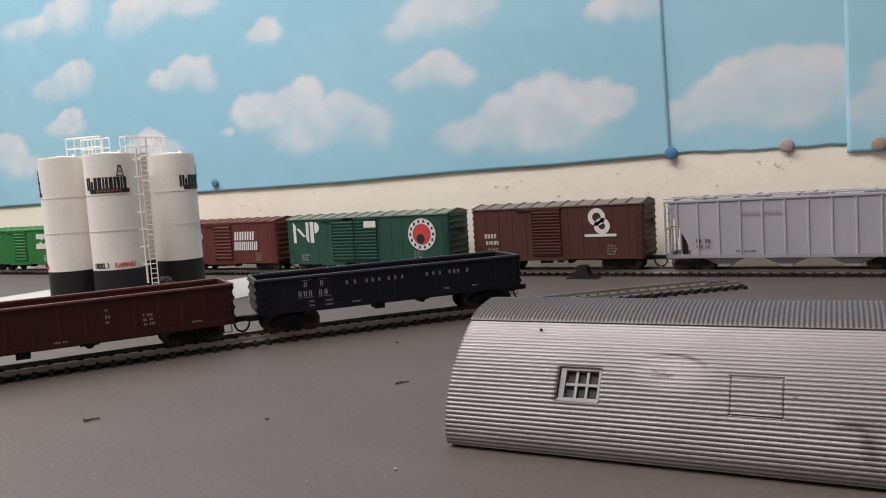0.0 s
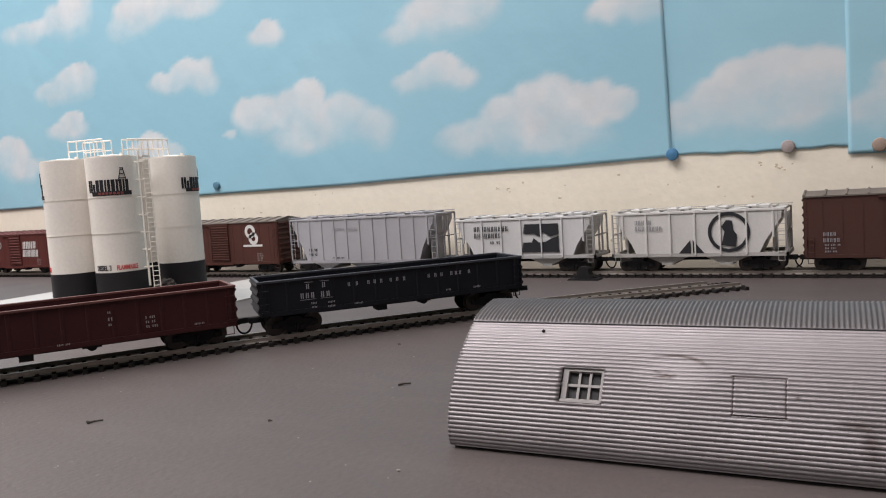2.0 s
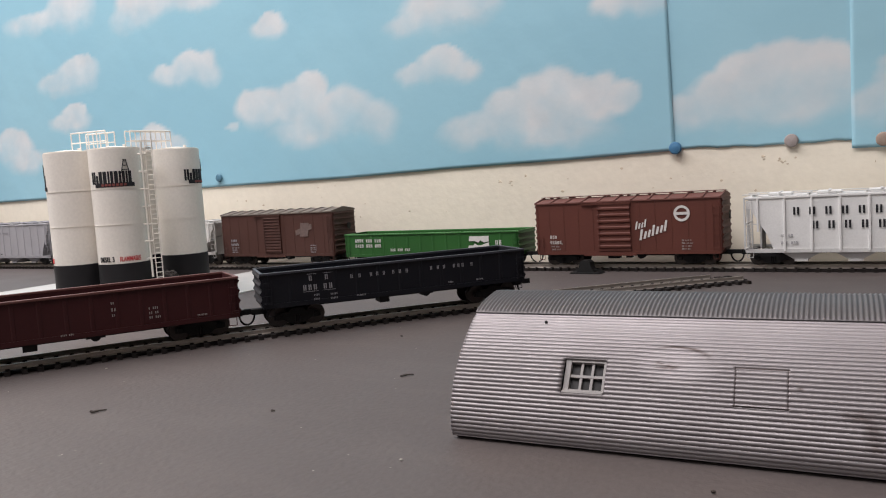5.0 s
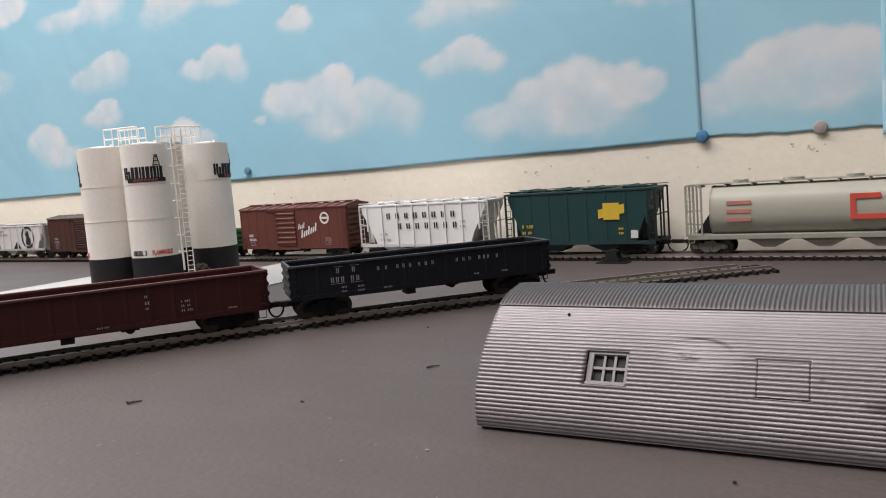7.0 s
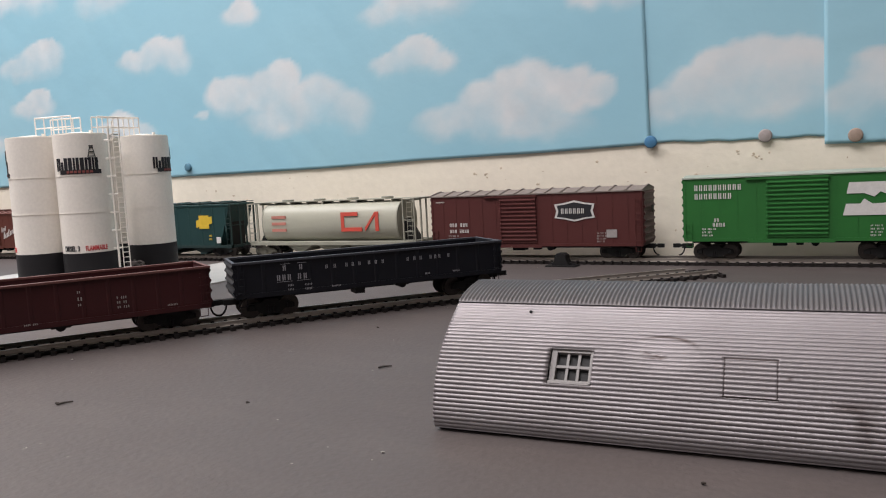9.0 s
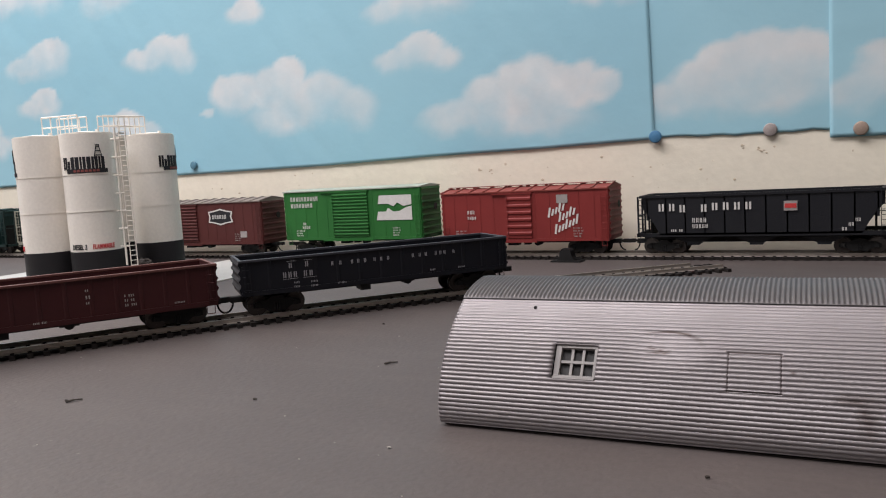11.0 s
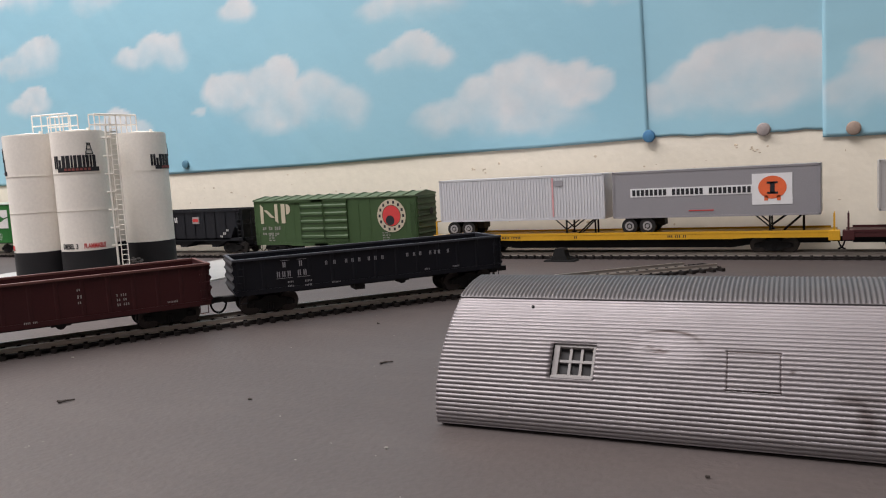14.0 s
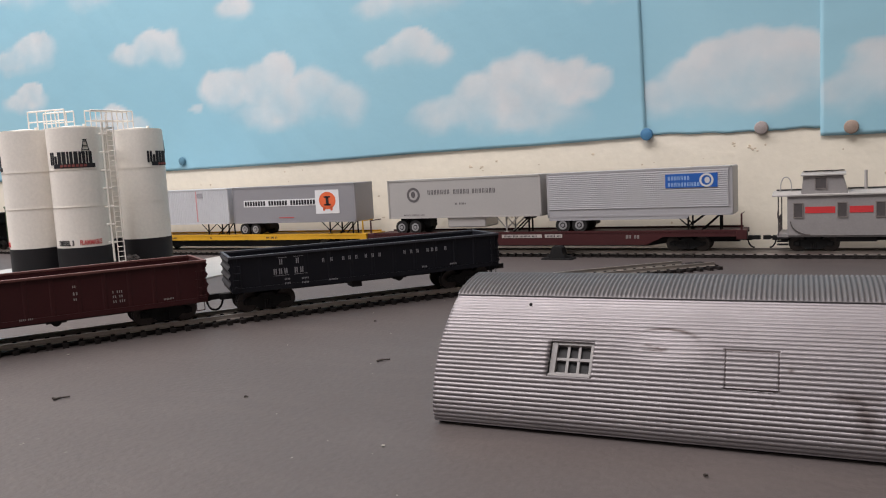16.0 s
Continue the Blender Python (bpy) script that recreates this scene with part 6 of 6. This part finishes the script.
    faces = [(i * k + j, (i + 1) * k + j, (i + 1) * k + j + 1, i * k + j + 1) for i in range(n) for j in range(k - 1)]
    me = bpy.data.meshes.new("roof_cap")
    me.from_pydata(verts, [], faces)
    for p in me.polygons:
        p.use_smooth = True
    me.materials.append(HUT_CAP_SHADED)
    ob = new("roof_cap", me)
    ob.parent = hut
    so = ob.modifiers.new("thickness", "SOLIDIFY")
    so.thickness, so.offset = 0.0004, -1
    # thin dark strip drawn along the seam under the cap's edge
    part("cap_seam_line", bx(0.0, L, ARC_Q[144] - 0.0003, ARC_Q[144] + 0.0004, ARC_Z[144] - 0.0006, ARC_Z[144] + 0.0002), mat("dark seam and shadow colour", (0.05, 0.045, 0.045), 0.8), hut)
    # end walls
    out = [(q + 0.0009, z) for q, z, _, _ in [hut_outline(1.5 * i / 20) for i in range(21)]]
    out = [(q, max(0, z - 0.0006)) for q, z in out] + [(W - q, max(0, z - 0.0006)) for q, z in out[::-1]]
    for x in (0.0008, L - 0.0014):
        part("end_wall", prism(bmesh.new(), out, "x", x, x + 0.0006), HUT_M, hut)
    # window: sloping frame set in the side
    (qa, za, _, _), (qb, zb, _, _) = hut_outline(ws0), hut_outline(ws1)
    tilt = math.degrees(math.atan2(qb - qa, zb - za))
    h, w = math.hypot(qb - qa, zb - za), wx1 - wx0
    m = pose(wx0, qa + 0.0003, za + 0.0001, -tilt)
    frame_m = mat("pale grey window frame", (0.27, 0.25, 0.245), 0.5, 0, 0.1, 200, 0.08)
    win = part("window", bmesh.new(), frame_m, hut)
    jl, jr, hb, ht = 0.0019, 0.0010, 0.0013, 0.0013
    bm = bmesh.new()
    for a in ((0.0002, jl, 0, h), (w - jr, w - 0.0002, 0, h), (jl, w - jr, h - ht, h - 0.0002), (jl, w - jr, 0, hb)):
        box(bm, a[0], a[1], 0.0004, 0.0024, a[2], a[3], 0.0001)
    part("window_frame", bm, frame_m, win)
    part("sill", bx(0.0002, w - 0.0002, -0.0004, 0.0012, -0.0003, 0.0007, 0.0002), frame_m, win)
    # dark strip standing in for the shadow at the top of the window recess
    part("head_shadow", bx(0.0, w, -0.0001, 0.0010, h - 0.0003, h + 0.0001), mat("dark seam and shadow colour", (0.05, 0.045, 0.045), 0.8), win)
    gx, gz = (w - jl - jr) / 3, (h - hb - ht) / 2
    for i in (1, 2):
        part("glazing_bar", bx(jl + gx * i - 0.00038, jl + gx * i + 0.00038, 0.0009, 0.0017, hb, h - ht), frame_m, win)
    part("glazing_bar", bx(jl, w - jr, 0.0008, 0.0016, hb + gz - 0.0004, hb + gz + 0.0004), frame_m, win)
    for i in range(3):
        for j in range(2):
            part("pane", bx(jl + gx * i, jl + gx * (i + 1), 0.0019, 0.0021, hb + gz * j, hb + gz * (j + 1)), mat("dark hut glazing", (0.016, 0.014, 0.015), 0.55, 0, 0.4, 300, 0.0), win)
    win.matrix_basis = m
    q, z, nq, nz = hut_outline(0.9019)
    bm = bmesh.new()
    bmesh.ops.create_icosphere(bm, subdivisions=2, radius=0.00052, matrix=Matrix.Translation((0.0251, q + nq * 0.0003, z + nz * 0.0003)))
    part("roof_pimple", bm, BLACK, hut)


# ---- small things on the table ----


def build_small():
    t = thing("switch_throw", "dark low switch machine beside the track", "switch machine")
    bm = prism(bmesh.new(), [(-0.0125, 0), (0.0125, 0), (0.0115, 0.0012), (-0.0115, 0.0012)], "y", -0.0055, 0.0055)
    part("base", bm, BLACK, t)
    bm = prism(bmesh.new(), [(-0.0070, 0.0010), (0.0070, 0.0010), (0.0048, 0.0050), (0.0040, 0.0088), (0.0022, 0.0102), (-0.0028, 0.0102), (-0.0042, 0.0082), (-0.0052, 0.0045)], "y", -0.0042, 0.0042)
    part("housing", bm, BLACK, t)
    part("lever", rod(rod(bmesh.new(), (-0.009, 0, 0.0022), (-0.004, 0, 0.0045), 0.0006), (0.004, 0, 0.003), (0.010, 0.001, 0.0018), 0.0006), BLACK, t)
    t.matrix_basis = pose(0.2400, -0.0245, 0, 0, 0, -2)
    twig_m = mat("dark bark crumbs", (0.05, 0.04, 0.035), 0.9, 0, 0.3, 400, 0.3)
    for x, y, ln, rot in ((0.1855, -0.4123, 0.0055, 62), (0.272, -0.3335, 0.0055, 48), (0.2516, -0.3904, 0.0014, 10), (0.226, -0.266, 0.0012, 0), (0.4055, -0.4077, 0.0010, 30), (0.183, -0.4135, 0.0014, 20)):
        bm = bmesh.new()
        rod(bm, (-ln / 2, 0, 0.0005), (0.0, ln * 0.08, 0.0006), 0.0004, 5)
        rod(bm, (0.0, ln * 0.08, 0.0006), (ln / 2, -ln * 0.03, 0.0005), 0.0003, 5)
        ob = tagged(part("crumb", bm, twig_m), "tiny dark crumb lying on the table", "debris", "crumbs on the table")
        ob.matrix_basis = pose(x, y, 0, 0, 0, rot)
    pale = mat("pale crumbs", (0.36, 0.33, 0.30), 0.9)
    for x, y in ((0.1238, -0.3626), (0.3219, -0.4154)):
        bm = bmesh.new()
        bmesh.ops.create_icosphere(bm, subdivisions=1, radius=0.0006, matrix=Matrix.Diagonal((1.3, 0.8, 0.5, 1)))
        ob = tagged(part("crumb", bm, pale), "tiny pale crumb lying on the table", "debris", "crumbs on the table")
        ob.location = (x, y, 0.0004)
    rnd = random.Random(21)
    bm = bmesh.new()
    for i in range(110):
        x, y = rnd.uniform(0.0, 0.55), rnd.uniform(-0.45, -0.03)
        s = rnd.uniform(0.00012, 0.00028)
        bmesh.ops.create_icosphere(bm, subdivisions=1, radius=s, matrix=Matrix.Translation((x, y, s * 0.4)) @ Matrix.Diagonal((rnd.uniform(0.7, 2), 1, 0.6, 1)))
    tagged(part("dust_specks", bm, pale), "fine pale grit scattered on the table", "dust", kind="stuff")
    # unseen light fittings added on the ceiling, above and behind, for both lamps
    for x, y in ((-0.68, -0.50), (-0.8, -2.9)):
        f = thing("ceiling_light", "white tube light housing added out of view", "lamp")
        part("housing", bx(x - 1.32, x + 1.32, y - 0.31, y + 0.31, 1.30, 1.35, 0.01), WHITE, f)


build_siding()
build_tanks()
build_hut()
build_small()
build_train()

S_ROWS = [(0.0, 0.0), (1.5, 0.2660), (2.5, 0.4470), (3.5, 0.6260), (6.0, 1.0795), (7.5, 1.3495), (9.0, 1.6276), (11.5, 2.0842), (12.0, 2.1746), (13.0, 2.3517), (14.5, 2.6189), (16.0, 2.8960)]


def motions():
    for ob, x in MOVING:
        walk(ob, [(t, pose(x - s, 0, HR)) for t, s in S_ROWS])
    # wheels roll on the rail without slipping, turned in steps well under a right angle
    times = [i / FPS for i in range(int(16 * FPS) + 1)]
    rolled = np.interp(times, [t for t, s in S_ROWS], [s for t, s in S_ROWS])
    for ob, x in WHEELS:
        walk(ob, [(t, pose(x, 0, 0.0052, 0, -math.degrees(d / 0.0052) % 360, 0)) for t, d in zip(times, rolled)])


motions()
